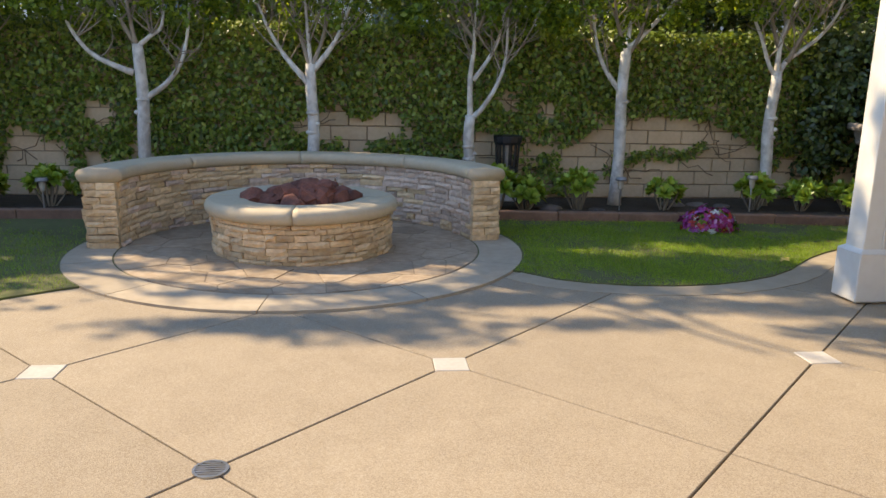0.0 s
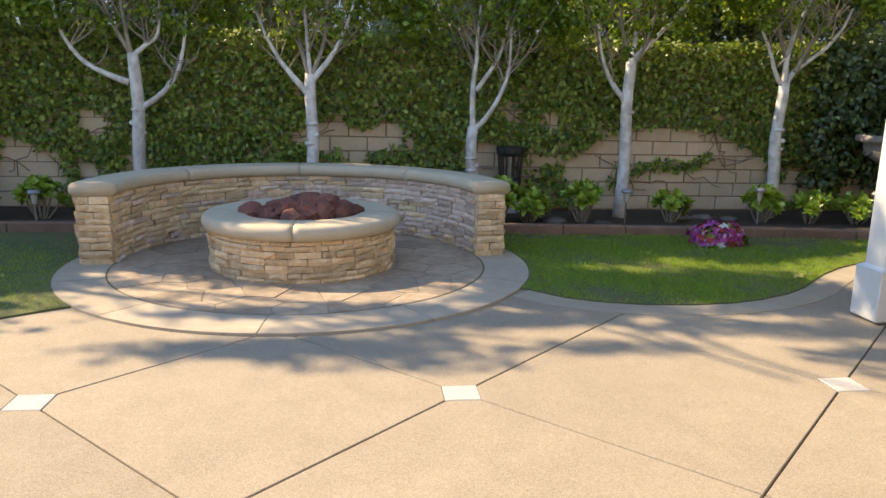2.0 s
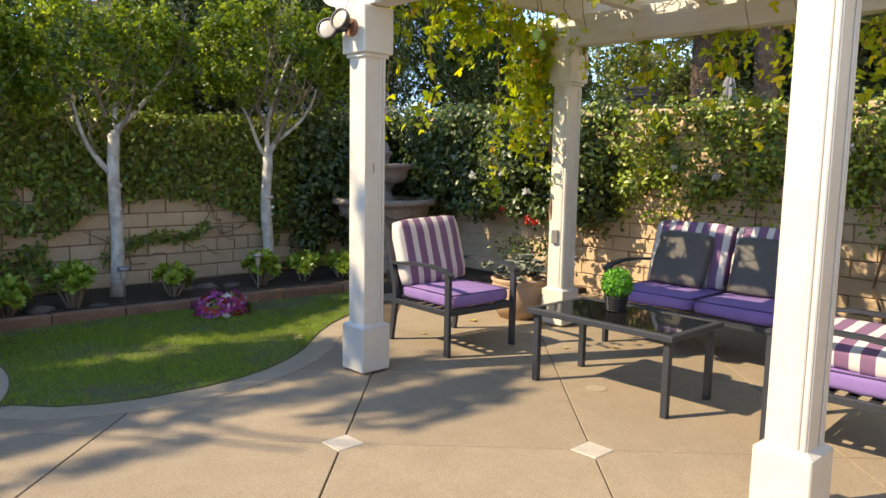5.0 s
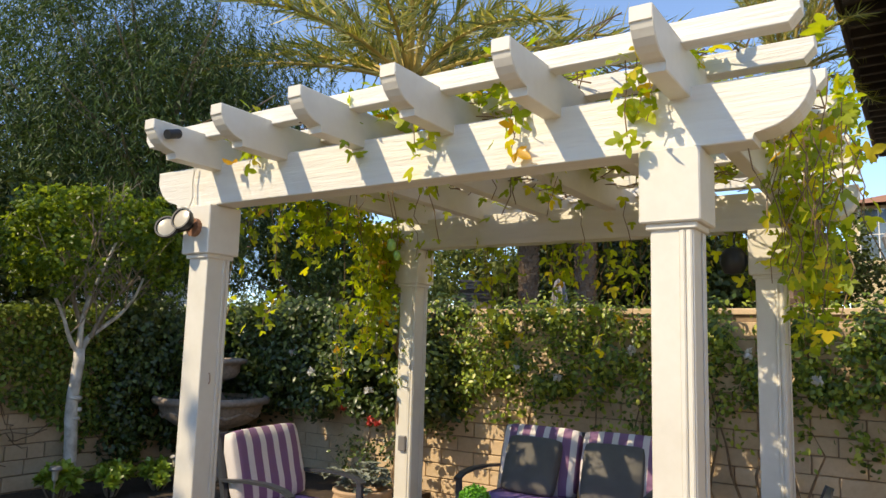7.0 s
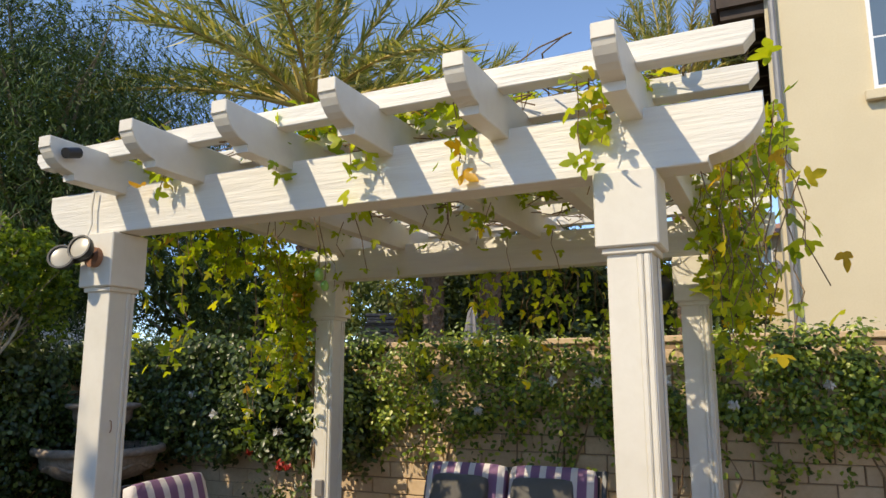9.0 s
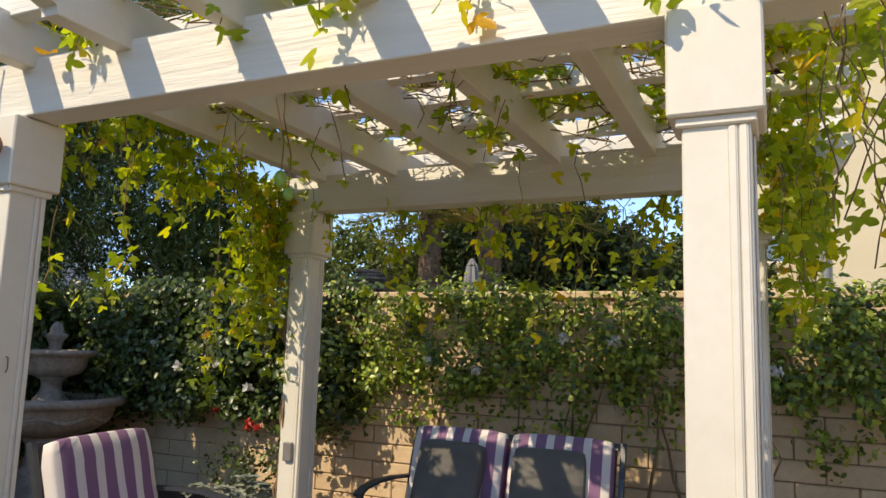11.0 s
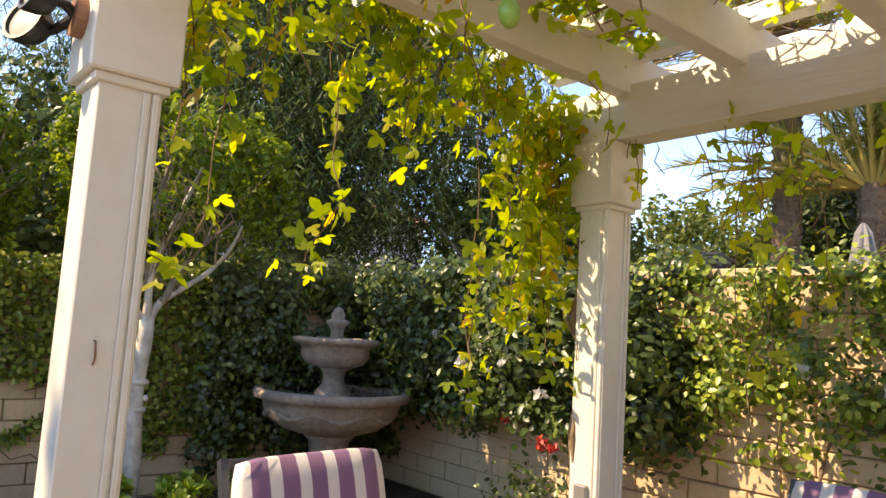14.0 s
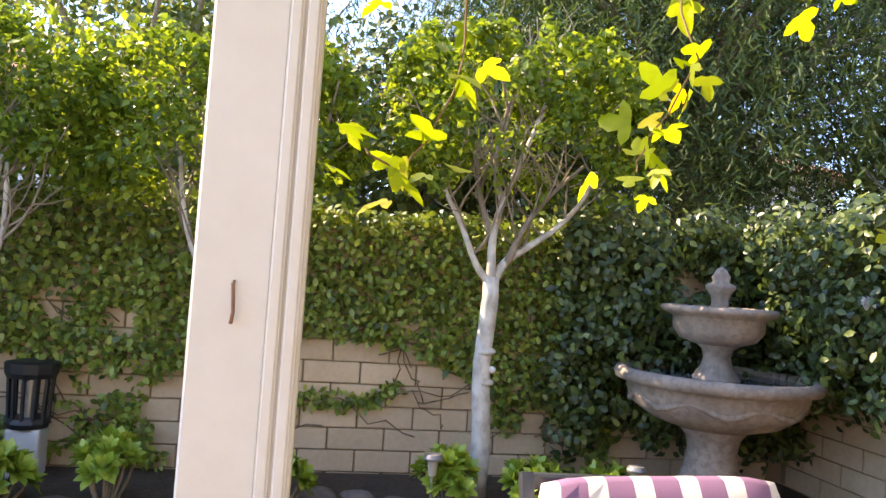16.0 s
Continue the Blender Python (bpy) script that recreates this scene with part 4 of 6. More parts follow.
top = thing("topiary_ball", "bright green plastic topiary ball in a black woven pot", "plant", pose(3.97, 2.82, TZ))
part("pot", lathe(bmesh.new(), [(0.0, 0), (0.058, 0), (0.064, 0.05), (0.07, 0.095), (0.072, 0.10), (0.062, 0.10), (0.06, 0.08), (0, 0.08)], 28), M["black"], top)
bm = bmesh.new()
for i in range(6):
    z = 0.008 + i * 0.016
    r = 0.0595 + 0.012 * z / 0.1
    tube(bm, [(r * math.cos(a * math.pi / 14), r * math.sin(a * math.pi / 14), z + 0.003 * (-1) ** a) for a in range(29)], 0.005, 5, False)
part("weave", bm, M["black"], top)
d = rng.normal(size=(2600, 3))
d /= np.linalg.norm(d, axis=1, keepdims=True)
leaves("foliage", np.array([0, 0, 0.175]) + d * rng.uniform(0.075, 0.098, (2600, 1)), 0.022, M["topiary"], top, "oval", normal=d, spread=0.9)


# ---- fountain ----
fo = thing("tiered_fountain", "weathered two-tier cast-stone garden fountain", "fountain", pose(5.60, 7.20, 0.05) @ Matrix.Diagonal((0.97, 0.97, 1, 1)))
part("pedestal", lathe(bmesh.new(), [(0, 0), (0.30, 0), (0.30, 0.07), (0.24, 0.10), (0.21, 0.20), (0.17, 0.30), (0.155, 0.40), (0.17, 0.48), (0.21, 0.53), (0.22, 0.55), (0, 0.55)], 40, 0.012, 10), M["fountain"], fo, smooth=True)
part("basin", lathe(bmesh.new(), [(0.0, 0.54), (0.24, 0.545), (0.41, 0.595), (0.52, 0.67), (0.565, 0.76), (0.57, 0.80), (0.60, 0.812), (0.64, 0.822), (0.652, 0.855), (0.64, 0.89), (0.60, 0.895), (0.575, 0.885), (0.55, 0.84), (0.4, 0.76), (0.0, 0.74)], 60, 0.004, 20), M["fountain"], fo, smooth=True)
bm = bmesh.new()
tube(bm, [(0.535 * math.cos(a * math.pi / 24), 0.535 * math.sin(a * math.pi / 24), 0.715 + 0.03 * math.cos(a * math.pi / 24 * 8)) for a in range(49)], 0.022, 8, False)
part("swag", bm, M["fountain"], fo, smooth=True)
part("water", lathe(bmesh.new(), [(0.56, 0.852), (0, 0.852)], 40), M["window"], fo, "still dark water")
part("stem", lathe(bmesh.new(), [(0.16, 0.80), (0.15, 0.86), (0.10, 0.93), (0.085, 0.99), (0.10, 1.04), (0.15, 1.075), (0, 1.09)], 32, 0.02, 8), M["fountain"], fo, smooth=True)
part("upper_bowl", lathe(bmesh.new(), [(0, 1.06), (0.15, 1.07), (0.24, 1.10), (0.285, 1.16), (0.29, 1.235), (0.31, 1.25), (0.355, 1.265), (0.37, 1.285), (0.36, 1.305), (0.32, 1.31), (0.30, 1.29), (0.26, 1.25), (0, 1.23)], 48, 0.012, 16), M["fountain"], fo, smooth=True)
part("finial", lathe(bmesh.new(), [(0.0, 1.23), (0.075, 1.24), (0.06, 1.30), (0.055, 1.34), (0.06, 1.37), (0.075, 1.40), (0.10, 1.43), (0.095, 1.45), (0.055, 1.465), (0.06, 1.50), (0.035, 1.545), (0, 1.57)], 24, 0.08, 6), M["fountain"], fo, smooth=True)


# ---- trees along the wall ----
def limb(bm, p0, p1, r0, r1, bend=0.1, k=5, seg=8, seed=0):
    p0, p1 = Vector(p0), Vector(p1)
    rnd = random.Random(seed)
    off = Vector((rnd.uniform(-1, 1), rnd.uniform(-1, 1), -0.6)) * bend * (p1 - p0).length
    pts = [p0.lerp(p1, i / k) + off * math.sin(math.pi * i / k) + Vector((rnd.uniform(-1, 1), rnd.uniform(-1, 1), 0)) * 0.012 for i in range(k + 1)]
    pts[0], pts[-1] = p0, p1
    tube(bm, pts, [r0 + (r1 - r0) * i / k for i in range(k + 1)], seg)
    return pts


def garden_tree(x, y, top, seed, arms, crown_z=(1.72, 2.76), rx=0.86, ry=0.36, count=6200, shift=0.0):
    """A pale trunk to height top, arms as (along the wall, height) lines, and a clipped hollow crown."""
    rnd = random.Random(seed)
    tr = thing("ficus_tree", "slim pale-trunked tree with a clipped green crown", "tree", pose(x, y, 0.05), "trees along the wall")
    bm = bmesh.new()
    pts = [(0.012 * math.sin(seed + i * 0.9), 0.012 * math.cos(seed * 2 + i), top * i / 10) for i in range(11)]
    tube(bm, pts, [0.075, 0.066, 0.062, 0.060, 0.059, 0.060, 0.057, 0.055, 0.054, 0.054, 0.050], 14)
    for h in (0.52, 0.66):
        k = h * top
        bmesh.ops.create_icosphere(bm, subdivisions=2, radius=0.068, matrix=Matrix.Translation((rnd.uniform(-0.01, 0.01), -0.004, k)) @ Matrix.Diagonal((1, 1, 0.45, 1)))
    bmesh.ops.create_icosphere(bm, subdivisions=2, radius=0.024, matrix=Matrix.Translation((rnd.choice((-0.05, 0.05)), -0.03, top * 0.58)))
    part("trunk", bm, M["bark"], tr, smooth=True)
    for i, arm in enumerate(arms):
        bm = bmesh.new()
        dy = rnd.uniform(-0.16, 0.16)
        line = [Vector((ax + (pts[-1][0] if j == 0 else 0), dy * j / len(arm) + (pts[-1][1] if j == 0 else 0), az - 0.05)) for j, (ax, az) in enumerate(arm)]
        fine = []
        for j in range(len(line) - 1):
            p0, p1, p2, p3 = line[max(j - 1, 0)], line[j], line[j + 1], line[min(j + 2, len(line) - 1)]
            for u in (0.0, 0.25, 0.5, 0.75):
                fine.append(0.5 * (2 * p1 + (p2 - p0) * u + (2 * p0 - 5 * p1 + 4 * p2 - p3) * u * u + (3 * p1 - p0 - 3 * p2 + p3) * u ** 3))
        fine.append(line[-1])
        n = len(fine)
        r0 = 0.034 if i < 2 else 0.027
        tube(bm, fine, [r0 + (0.011 - r0) * (j / (n - 1)) ** 0.8 for j in range(n)], 9)
        part("branch", bm, M["bark"] if i < 3 else M["branch"], tr, smooth=True)
        bm = bmesh.new()
        for j in range(9):
            q = fine[rnd.randrange(n // 3, n)]
            e = q + Vector((rnd.uniform(-0.32, 0.32), rnd.uniform(-0.28, 0.28), rnd.uniform(0.2, 0.55)))
            w = limb(bm, q, e, 0.009, 0.004, 0.10, 4, 5, seed * 31 + i * 19 + j)
            for u in range(2):
                limb(bm, w[2 + u], w[2 + u] + Vector((rnd.uniform(-0.2, 0.2), rnd.uniform(-0.2, 0.2), rnd.uniform(0.05, 0.3))), 0.005, 0.0025, 0.1, 3, 4, seed * 77 + i * 19 + j * 2 + u)
        tagged(part("twig_tangle", bm, M["branch"], tr), kind="stuff")
    zc, zh = (crown_z[0] + crown_z[1]) / 2, (crown_z[1] - crown_z[0]) / 2
    clumps = []
    while len(clumps) < 170:
        d = np.array([rnd.uniform(-1, 1), rnd.uniform(-1, 1), rnd.uniform(-1, 1)])
        q = (abs(d[0]) ** 3 + abs(d[1]) ** 3 + abs(d[2]) ** 3) ** (1 / 3)
        if q > 1.0 or q < 0.62:
            continue
        if d[2] < -0.3 and math.hypot(d[0], d[1]) < 0.75 and rnd.random() < 0.8:
            continue
        drop = -0.22 * rnd.random() if d[2] < -0.2 and rnd.random() < 0.3 else 0.0
        clumps.append((shift + d[0] * rx, d[1] * ry, zc + d[2] * zh + drop, rnd.uniform(0.06, 0.13)))
    cl = np.array(clumps)
    pick = rng.integers(0, len(cl), count)
    off = rng.normal(size=(count, 3))
    off /= np.linalg.norm(off, axis=1, keepdims=True)
    pos = cl[pick, :3] + off * cl[pick, 3:4] * rng.uniform(0.4, 1.2, (count, 1))
    leaves("crown", pos, 0.06, M["ficus"], tr, "quad", normal=off + np.array([0, 0, 0.5]), spread=0.8)
    return tr


ARMS_A = [[(-0.05, 1.30), (-0.26, 1.38), (-0.45, 1.50), (-0.60, 1.74), (-0.64, 2.0)], [(0.03, 1.06), (0.21, 1.19), (0.36, 1.38), (0.44, 1.64), (0.48, 2.0)], [(0, 1.54), (0.12, 1.64), (0.24, 1.74), (0.28, 2.05)], [(0, 1.5), (-0.05, 1.8), (-0.08, 2.25)], [(0, 1.54), (-0.14, 1.78), (-0.26, 2.1)]]
ARMS_B = [[(-0.03, 1.24), (-0.19, 1.41), (-0.30, 1.55), (-0.42, 1.76), (-0.52, 2.0)], [(0.02, 1.36), (0.19, 1.58), (0.31, 1.80), (0.42, 2.1)], [(0, 1.37), (-0.03, 1.7), (-0.06, 2.15)], [(0, 1.38), (0.12, 1.7), (0.17, 2.15)], [(0, 1.37), (-0.12, 1.75), (-0.2, 2.05)]]
ARMS_C = [[(0, 0.9), (-0.01, 1.3), (0.02, 1.6), (0.02, 1.8), (0.06, 2.2)], [(0.01, 0.93), (0.11, 1.02), (0.25, 1.25), (0.33, 1.52), (0.33, 1.9)], [(0.02, 1.3), (0.14, 1.47), (0.24, 1.66), (0.3, 1.95)], [(0.02, 1.68), (-0.1, 1.85), (-0.25, 2.15)], [(0.02, 1.72), (0.12, 1.95), (0.18, 2.3)]]
ARMS_D = [[(0, 1.18), (-0.12, 1.34), (-0.22, 1.50), (-0.30, 1.76), (-0.34, 2.05)], [(0.0, 1.62), (0.2, 1.82), (0.4, 2.05), (0.54, 2.25)], [(0.0, 1.62), (0.05, 2.0), (0.1, 2.35)], [(0.0, 1.6), (-0.1, 1.85), (-0.18, 2.2)], [(0, 1.55), (0.13, 1.8), (0.2, 2.2)]]
ARMS_E = [[(0, 1.38), (0.10, 1.55), (0.25, 1.66), (0.45, 1.81), (0.61, 2.0), (0.70, 2.2)], [(0, 1.42), (0.0, 1.7), (0.05, 1.95), (0.2, 2.35), (0.3, 2.65)], [(0, 1.40), (-0.1, 1.52), (-0.22, 1.77), (-0.34, 1.97), (-0.42, 2.2)], [(0.1, 1.55), (0.21, 1.8), (0.35, 2.0), (0.55, 2.2)], [(0, 1.65), (-0.1, 2.0), (-0.15, 2.45)], [(0.05, 1.9), (-0.02, 2.2), (0.05, 2.6)]]
garden_tree(-3.80, 7.45, 1.38, 1, ARMS_B)
garden_tree(-2.22, 7.45, 1.52, 2, ARMS_A)
garden_tree(-0.61, 7.45, 1.37, 3, ARMS_B)
garden_tree(0.955, 7.45, 0.90, 4, ARMS_C)
garden_tree(2.52, 7.45, 1.62, 5, ARMS_D, shift=-0.05)
garden_tree(4.14, 7.45, 1.40, 6, ARMS_E, (1.98, 2.98), 0.86, 0.5, 8200, 0.14)


# ---- ivy, hedge ----
def ivy_field(count, x0, x1, z0, z1):
    x, z = rng.uniform(x0, x1, count), rng.uniform(z0, z1, count)
    keep = np.ones(count, bool)
    for i in range(count):
        q = noise.noise(Vector((x[i] * 1.3, z[i] * 1.9, 4.2))) + 0.85 * noise.noise(Vector((x[i] * 4, z[i] * 4, 1.2))) + 0.3 * noise.noise(Vector((x[i] * 11, z[i] * 11, 7)))
        bare = -0.30 + 1.0 * max(0.0, 0.5 - z[i]) * 1.5
        d = max(0.0, 1 - ((x[i] - 3.2) / 1.25) ** 2 - ((z[i] - 0.42) / 0.58) ** 2)
        e = max(0.0, 1 - ((x[i] + 0.3) / 1.0) ** 2 - ((z[i] - 0.78) / 0.25) ** 2)
        g = max(0.0, 1 - ((x[i] + 3.6) / 0.6) ** 2 - ((z[i] - 0.5) / 0.3) ** 2)
        bare += 1.7 * min(1, d * 2.2) + 0.6 * e + 0.35 * g - 0.6 * min(1.0, max(0.0, (z[i] - 0.95) / 0.4))
        keep[i] = q > bare + random.uniform(-0.12, 0.12)
    return x[keep], z[keep]


x, z = ivy_field(60000, -6.9, 5.2, 0.1, 1.84)
deep = np.abs(rng.normal(0, 0.07, len(x))) + 0.012 + 0.08 * np.clip((z - 1.2) / 0.6, 0, 1) * rng.uniform(0, 1, len(x))
over_x = rng.uniform(-6.9, 5.2, 9000)
over = np.column_stack([over_x, rng.uniform(WALL_N - 0.16, WALL_N + 0.3, 9000), 1.76 + np.abs(rng.normal(0, 0.05, 9000)) + 0.06 * np.sin(over_x * 2.3) * np.sin(over_x * 5.1)])
ivy = leaves("ivy", np.concatenate([np.column_stack([x, WALL_N - 0.02 - deep, z]), over]), 0.058, M["ivy"], None, "oval", normal=(0, -0.8, 0.6), spread=0.8, droop=0.8)
tagged(ivy, "dense dark green ivy covering the block wall", "ivy", kind="stuff")
stems = bmesh.new()
for i in range(130):
    px, pz = random.uniform(-6, 5), random.uniform(0.2, 1.5)
    pts = [(px, WALL_N - 0.035, pz)]
    dx = random.uniform(-0.12, 0.12)
    for j in range(6):
        pts.append((pts[-1][0] + dx + random.uniform(-0.05, 0.05), WALL_N - 0.035 - random.uniform(0, 0.1), pts[-1][2] + random.uniform(-0.03, 0.13)))
    tube(stems, pts, 0.005, 5)
run = []
for i in range(420):
    u = random.random()
    run.append((2.55 + 1.1 * u + random.gauss(0, 0.03), WALL_N - 0.045 - abs(random.gauss(0, 0.02)), 0.36 + 0.12 * math.sin(u * 5) + 0.45 * u * u + random.gauss(0, 0.035)))
tube(stems, [(2.5 + 1.15 * j / 12, WALL_N - 0.035, 0.35 + 0.12 * math.sin(j / 12 * 5) + 0.46 * (j / 12) ** 2) for j in range(13)], 0.004, 5)
tagged(leaves("ivy_runner", np.array(run), 0.05, M["ivy"], None, "oval", normal=(0, -0.8, 0.5), spread=0.8, droop=0.6), "thin ivy runner creeping across bare wall blocks", "ivy", kind="stuff")
tagged(part("ivy_stems", stems, M["vinewood"]), "thin brown ivy stems clinging to the wall", "ivy stems", kind="stuff")


def shrub_mass(name, label, lo, hi, count, size, material, seed, clump=0.16, n_clumps=160, shape="oval", face=None, category="hedge"):
    """Leaves in many clumps through a block of space."""
    r = np.random.default_rng(seed)
    lo, hi = np.array(lo), np.array(hi)
    c = r.uniform(lo, hi, (n_clumps, 3))
    rad = r.uniform(0.5, 1.3, n_clumps) * clump
    pick = r.integers(0, n_clumps, count)
    off = r.normal(size=(count, 3))
    off /= np.linalg.norm(off, axis=1, keepdims=True)
    pos = c[pick] + off * rad[pick, None] * r.uniform(0.4, 1.1, (count, 1))
    nrm = off + (np.array(face) if face else np.array([0, 0, 0.4]))
    ob = leaves(name, pos, size, material, None, shape, normal=nrm, spread=0.7, droop=0.3)
    return tagged(ob, label, category, kind="stuff")


shrub_mass("rose_hedge", "sunlit green rose hedge along the top of the wall", (6.22, -5.5, 1.18), (6.9, 4.7, 1.96), 52000, 0.052, M["hedge"], 3, 0.17, 620, face=(-0.6, 0, 0.5))
shrub_mass("rose_hedge", "loose rose shoots hanging over the block wall", (6.42, -5.5, 0.8), (6.6, 4.7, 1.2), 1800, 0.055, M["hedge"], 4, 0.12, 160, face=(-0.6, 0, 0.3))
# corner shrubs take the leaf colour with the tree's shade in it
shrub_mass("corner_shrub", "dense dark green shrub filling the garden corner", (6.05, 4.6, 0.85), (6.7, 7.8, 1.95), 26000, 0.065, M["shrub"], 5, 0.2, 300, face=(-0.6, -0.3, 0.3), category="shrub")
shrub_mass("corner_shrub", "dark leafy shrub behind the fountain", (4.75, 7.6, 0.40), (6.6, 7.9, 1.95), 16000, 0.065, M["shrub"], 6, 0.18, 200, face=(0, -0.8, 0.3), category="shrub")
for (px, py, pz) in ((6.22, 2.62, 1.58), (6.22, 2.25, 1.57), (6.2, 1.68, 1.58), (6.25, 3.72, 1.38), (6.15, 0.55, 1.55), (6.15, -0.9, 1.55), (6.2, 3.3, 1.33), (6.2, 1.2, 1.4), (6.0, 6.4, 1.45), (6.0, 6.1, 1.25), (5.95, 5.6, 1.3), (6.0, 5.3, 1.1)):
    d = rng.normal(size=(26, 3))
    d /= np.linalg.norm(d, axis=1, keepdims=True)
    tagged(leaves("white_rose", np.array([px, py, pz]) + d * 0.02, 0.045, M["petal_white"], None, "oval", normal=d, spread=0.4), "open white rose in the hedge", "rose", "white roses")
for (px, py, pz) in ((6.12, 5.72, 0.89), (5.92, 5.2, 0.82), (5.97, 5.25, 0.78), (5.95, 5.14, 0.79)):
    d = rng.normal(size=(26, 3))
    d /= np.linalg.norm(d, axis=1, keepdims=True)
    tagged(leaves("red_rose", np.array([px, py, pz]) + d * 0.015, 0.04, M["petal_red"], None, "oval", normal=d, spread=0.4), "red flower on a low shrub", "flower", "red flowers")
bm = bmesh.new()
for i in range(20):
    y = random.uniform(-0.5, 4.4)
    pts = [(6.50, y, 0.0)]
    for j in range(6):
        pts.append((pts[-1][0] + random.uniform(-0.04, 0.03), pts[-1][1] + random.uniform(-0.09, 0.09), pts[-1][2] + random.uniform(0.15, 0.26)))
    tube(bm, pts, [0.016 - 0.0018 * j for j in range(7)], 6)
tagged(part("rose_canes", bm, M["vinewood"]), "bare brown rose canes against the wall", "rose canes", kind="stuff")


# ---- vines on the pergola ----
vine = thing("pergola_vine", "yellowing passion vine hanging from the pergola", "vine")
vine_pos, vine_bm = [], bmesh.new()


def strand(x, y, z, length, density, sway=0.06, dirx=0.0, diry=0.0):
    p = Vector((x, y, z))
    pts = [p.copy()]
    k = max(3, int(length / 0.09))
    for i in range(k):
        p = p + Vector((random.gauss(dirx, sway * 0.5), random.gauss(diry, sway * 0.5), -length / k))
        pts.append(p.copy())
    tube(vine_bm, pts, 0.0028, 4)
    for q in pts:
        for j in range(density):
            vine_pos.append(q + Vector((random.gauss(0, 0.045), random.gauss(0, 0.045), random.gauss(0, 0.04))))


def spray(line, density, spread=0.04):
    """A leafy shoot along a line of points."""
    pts = []
    for p0, p1 in zip(line, line[1:]):
        for u in (0.0, 0.33, 0.66):
            pts.append(Vector(p0).lerp(Vector(p1), u) + Vector((random.gauss(0, 0.008), random.gauss(0, 0.008), 0)))
    pts.append(Vector(line[-1]))
    tube(vine_bm, pts, 0.0028, 4)
    for q in pts:
        for j in range(density):
            vine_pos.append(q + Vector((random.gauss(0, spread), random.gauss(0, spread), random.gauss(0, spread))))


for i in range(46):
    t = random.random()
    strand(3.12 + 1.55 * t, random.uniform(4.22, 4.5), random.uniform(2.6, 2.78), random.uniform(0.15, 0.38) + 0.12 * math.sin(t * 11), 3, 0.06)
spray([(3.22, 4.24, 2.6), (3.17, 4.26, 2.3), (3.15, 4.27, 2.0)], 2)
spray([(3.34, 4.33, 2.3), (3.31, 4.33, 1.9), (3.26, 4.29, 1.72), (3.19, 4.31, 1.62), (3.12, 4.30, 1.66)], 2, 0.035)
spray([(3.86, 4.5, 2.5), (3.86, 4.5, 2.15), (3.85, 4.4, 1.95), (3.80, 4.48, 1.78), (3.77, 4.5, 1.70)], 3, 0.04)
spray([(4.62, 4.5, 2.5), (4.68, 4.55, 2.0), (4.72, 4.62, 1.6), (4.74, 4.63, 1.34), (4.78, 4.64, 1.18), (4.70, 4.62, 1.2)], 2, 0.03)
for i in range(16):
    strand(random.uniform(4.72, 5.12), random.uniform(4.22, 4.5), 2.55, random.uniform(0.5, 1.25), 3, 0.05)
for i in range(12):
    strand(random.uniform(4.85, 5.2), random.uniform(4.25, 4.4), 2.5, random.uniform(0.3, 0.8), 3, 0.05)
for i in range(14):
    strand(random.uniform(5.08, 5.3), random.uniform(2.6, 4.0), 2.42, random.uniform(0.15, 0.5), 1)
for i in range(26):
    strand(random.uniform(5.08, 5.32), random.uniform(1.3, 2.9), 2.42, random.uniform(0.15, 0.6), 2, 0.08)
for i in range(8):
    strand(5.25 + random.gauss(0, 0.05), random.choice((2.45, 3.4, 3.1)) + random.gauss(0, 0.08), 2.4, random.uniform(0.6, 1.5), 1, 0.05)
for i in range(15):
    strand(random.uniform(3.05, 3.9), random.uniform(0.72, 1.0), random.uniform(2.5, 2.7), random.uniform(0.2, 0.9), 1, 0.06)
for i in range(24):
    strand(random.uniform(4.5, 5.35), random.uniform(0.92, 1.22), random.uniform(2.55, 2.78), random.uniform(0.3, 1.0), 4, 0.04)
for i in range(22):
    strand(random.uniform(3.0, 5.0), random.uniform(1.1, 4.0), 2.58, random.uniform(0.08, 0.4), 1)
for y in (1.36, 1.42, 1.47, 1.95, 2.0, 2.42, 2.5, 2.95, 3.6):
    strand(2.80, y, 2.76, random.uniform(0.15, 0.42), 3, 0.03)
n_top = 7500
tops = np.column_stack([rng.uniform(2.95, 5.05, n_top), rng.uniform(0.75, 4.5, n_top), rng.normal(2.84, 0.06, n_top)])
keep = np.array([noise.noise(Vector((a * 1.6, b * 1.6, 2))) + 0.4 * noise.noise(Vector((a * 5, b * 5, 2))) > -0.05 for a, b, c in tops])
vp = np.array([tuple(v) for v in vine_pos])
vp = vp[rng.random(len(vp)) < 0.85]
leaves("hanging_leaf_mass", vp, 0.062, M["vine"], vine, "lobed", normal=(0, 0, 0.35), spread=1.0, droop=1.1)
leaves("top_leaf_mass", tops[keep], 0.062, M["vine"], vine, "lobed", normal=(0, 0, 0.9), spread=0.9)
for i in range(420):
    p = Vector((random.uniform(3.0, 5.4), random.uniform(1.1, 4.3), random.uniform(2.76, 2.86)))
    pts = [p.copy()]
    for j in range(6):
        p = p + Vector((random.gauss(0, 0.09), random.gauss(0, 0.11), random.gauss(0, 0.03)))
        p.y, p.z = max(0.85, p.y), max(2.72, p.z)
        pts.append(p.copy())
    tube(vine_bm, pts, 0.004, 4)
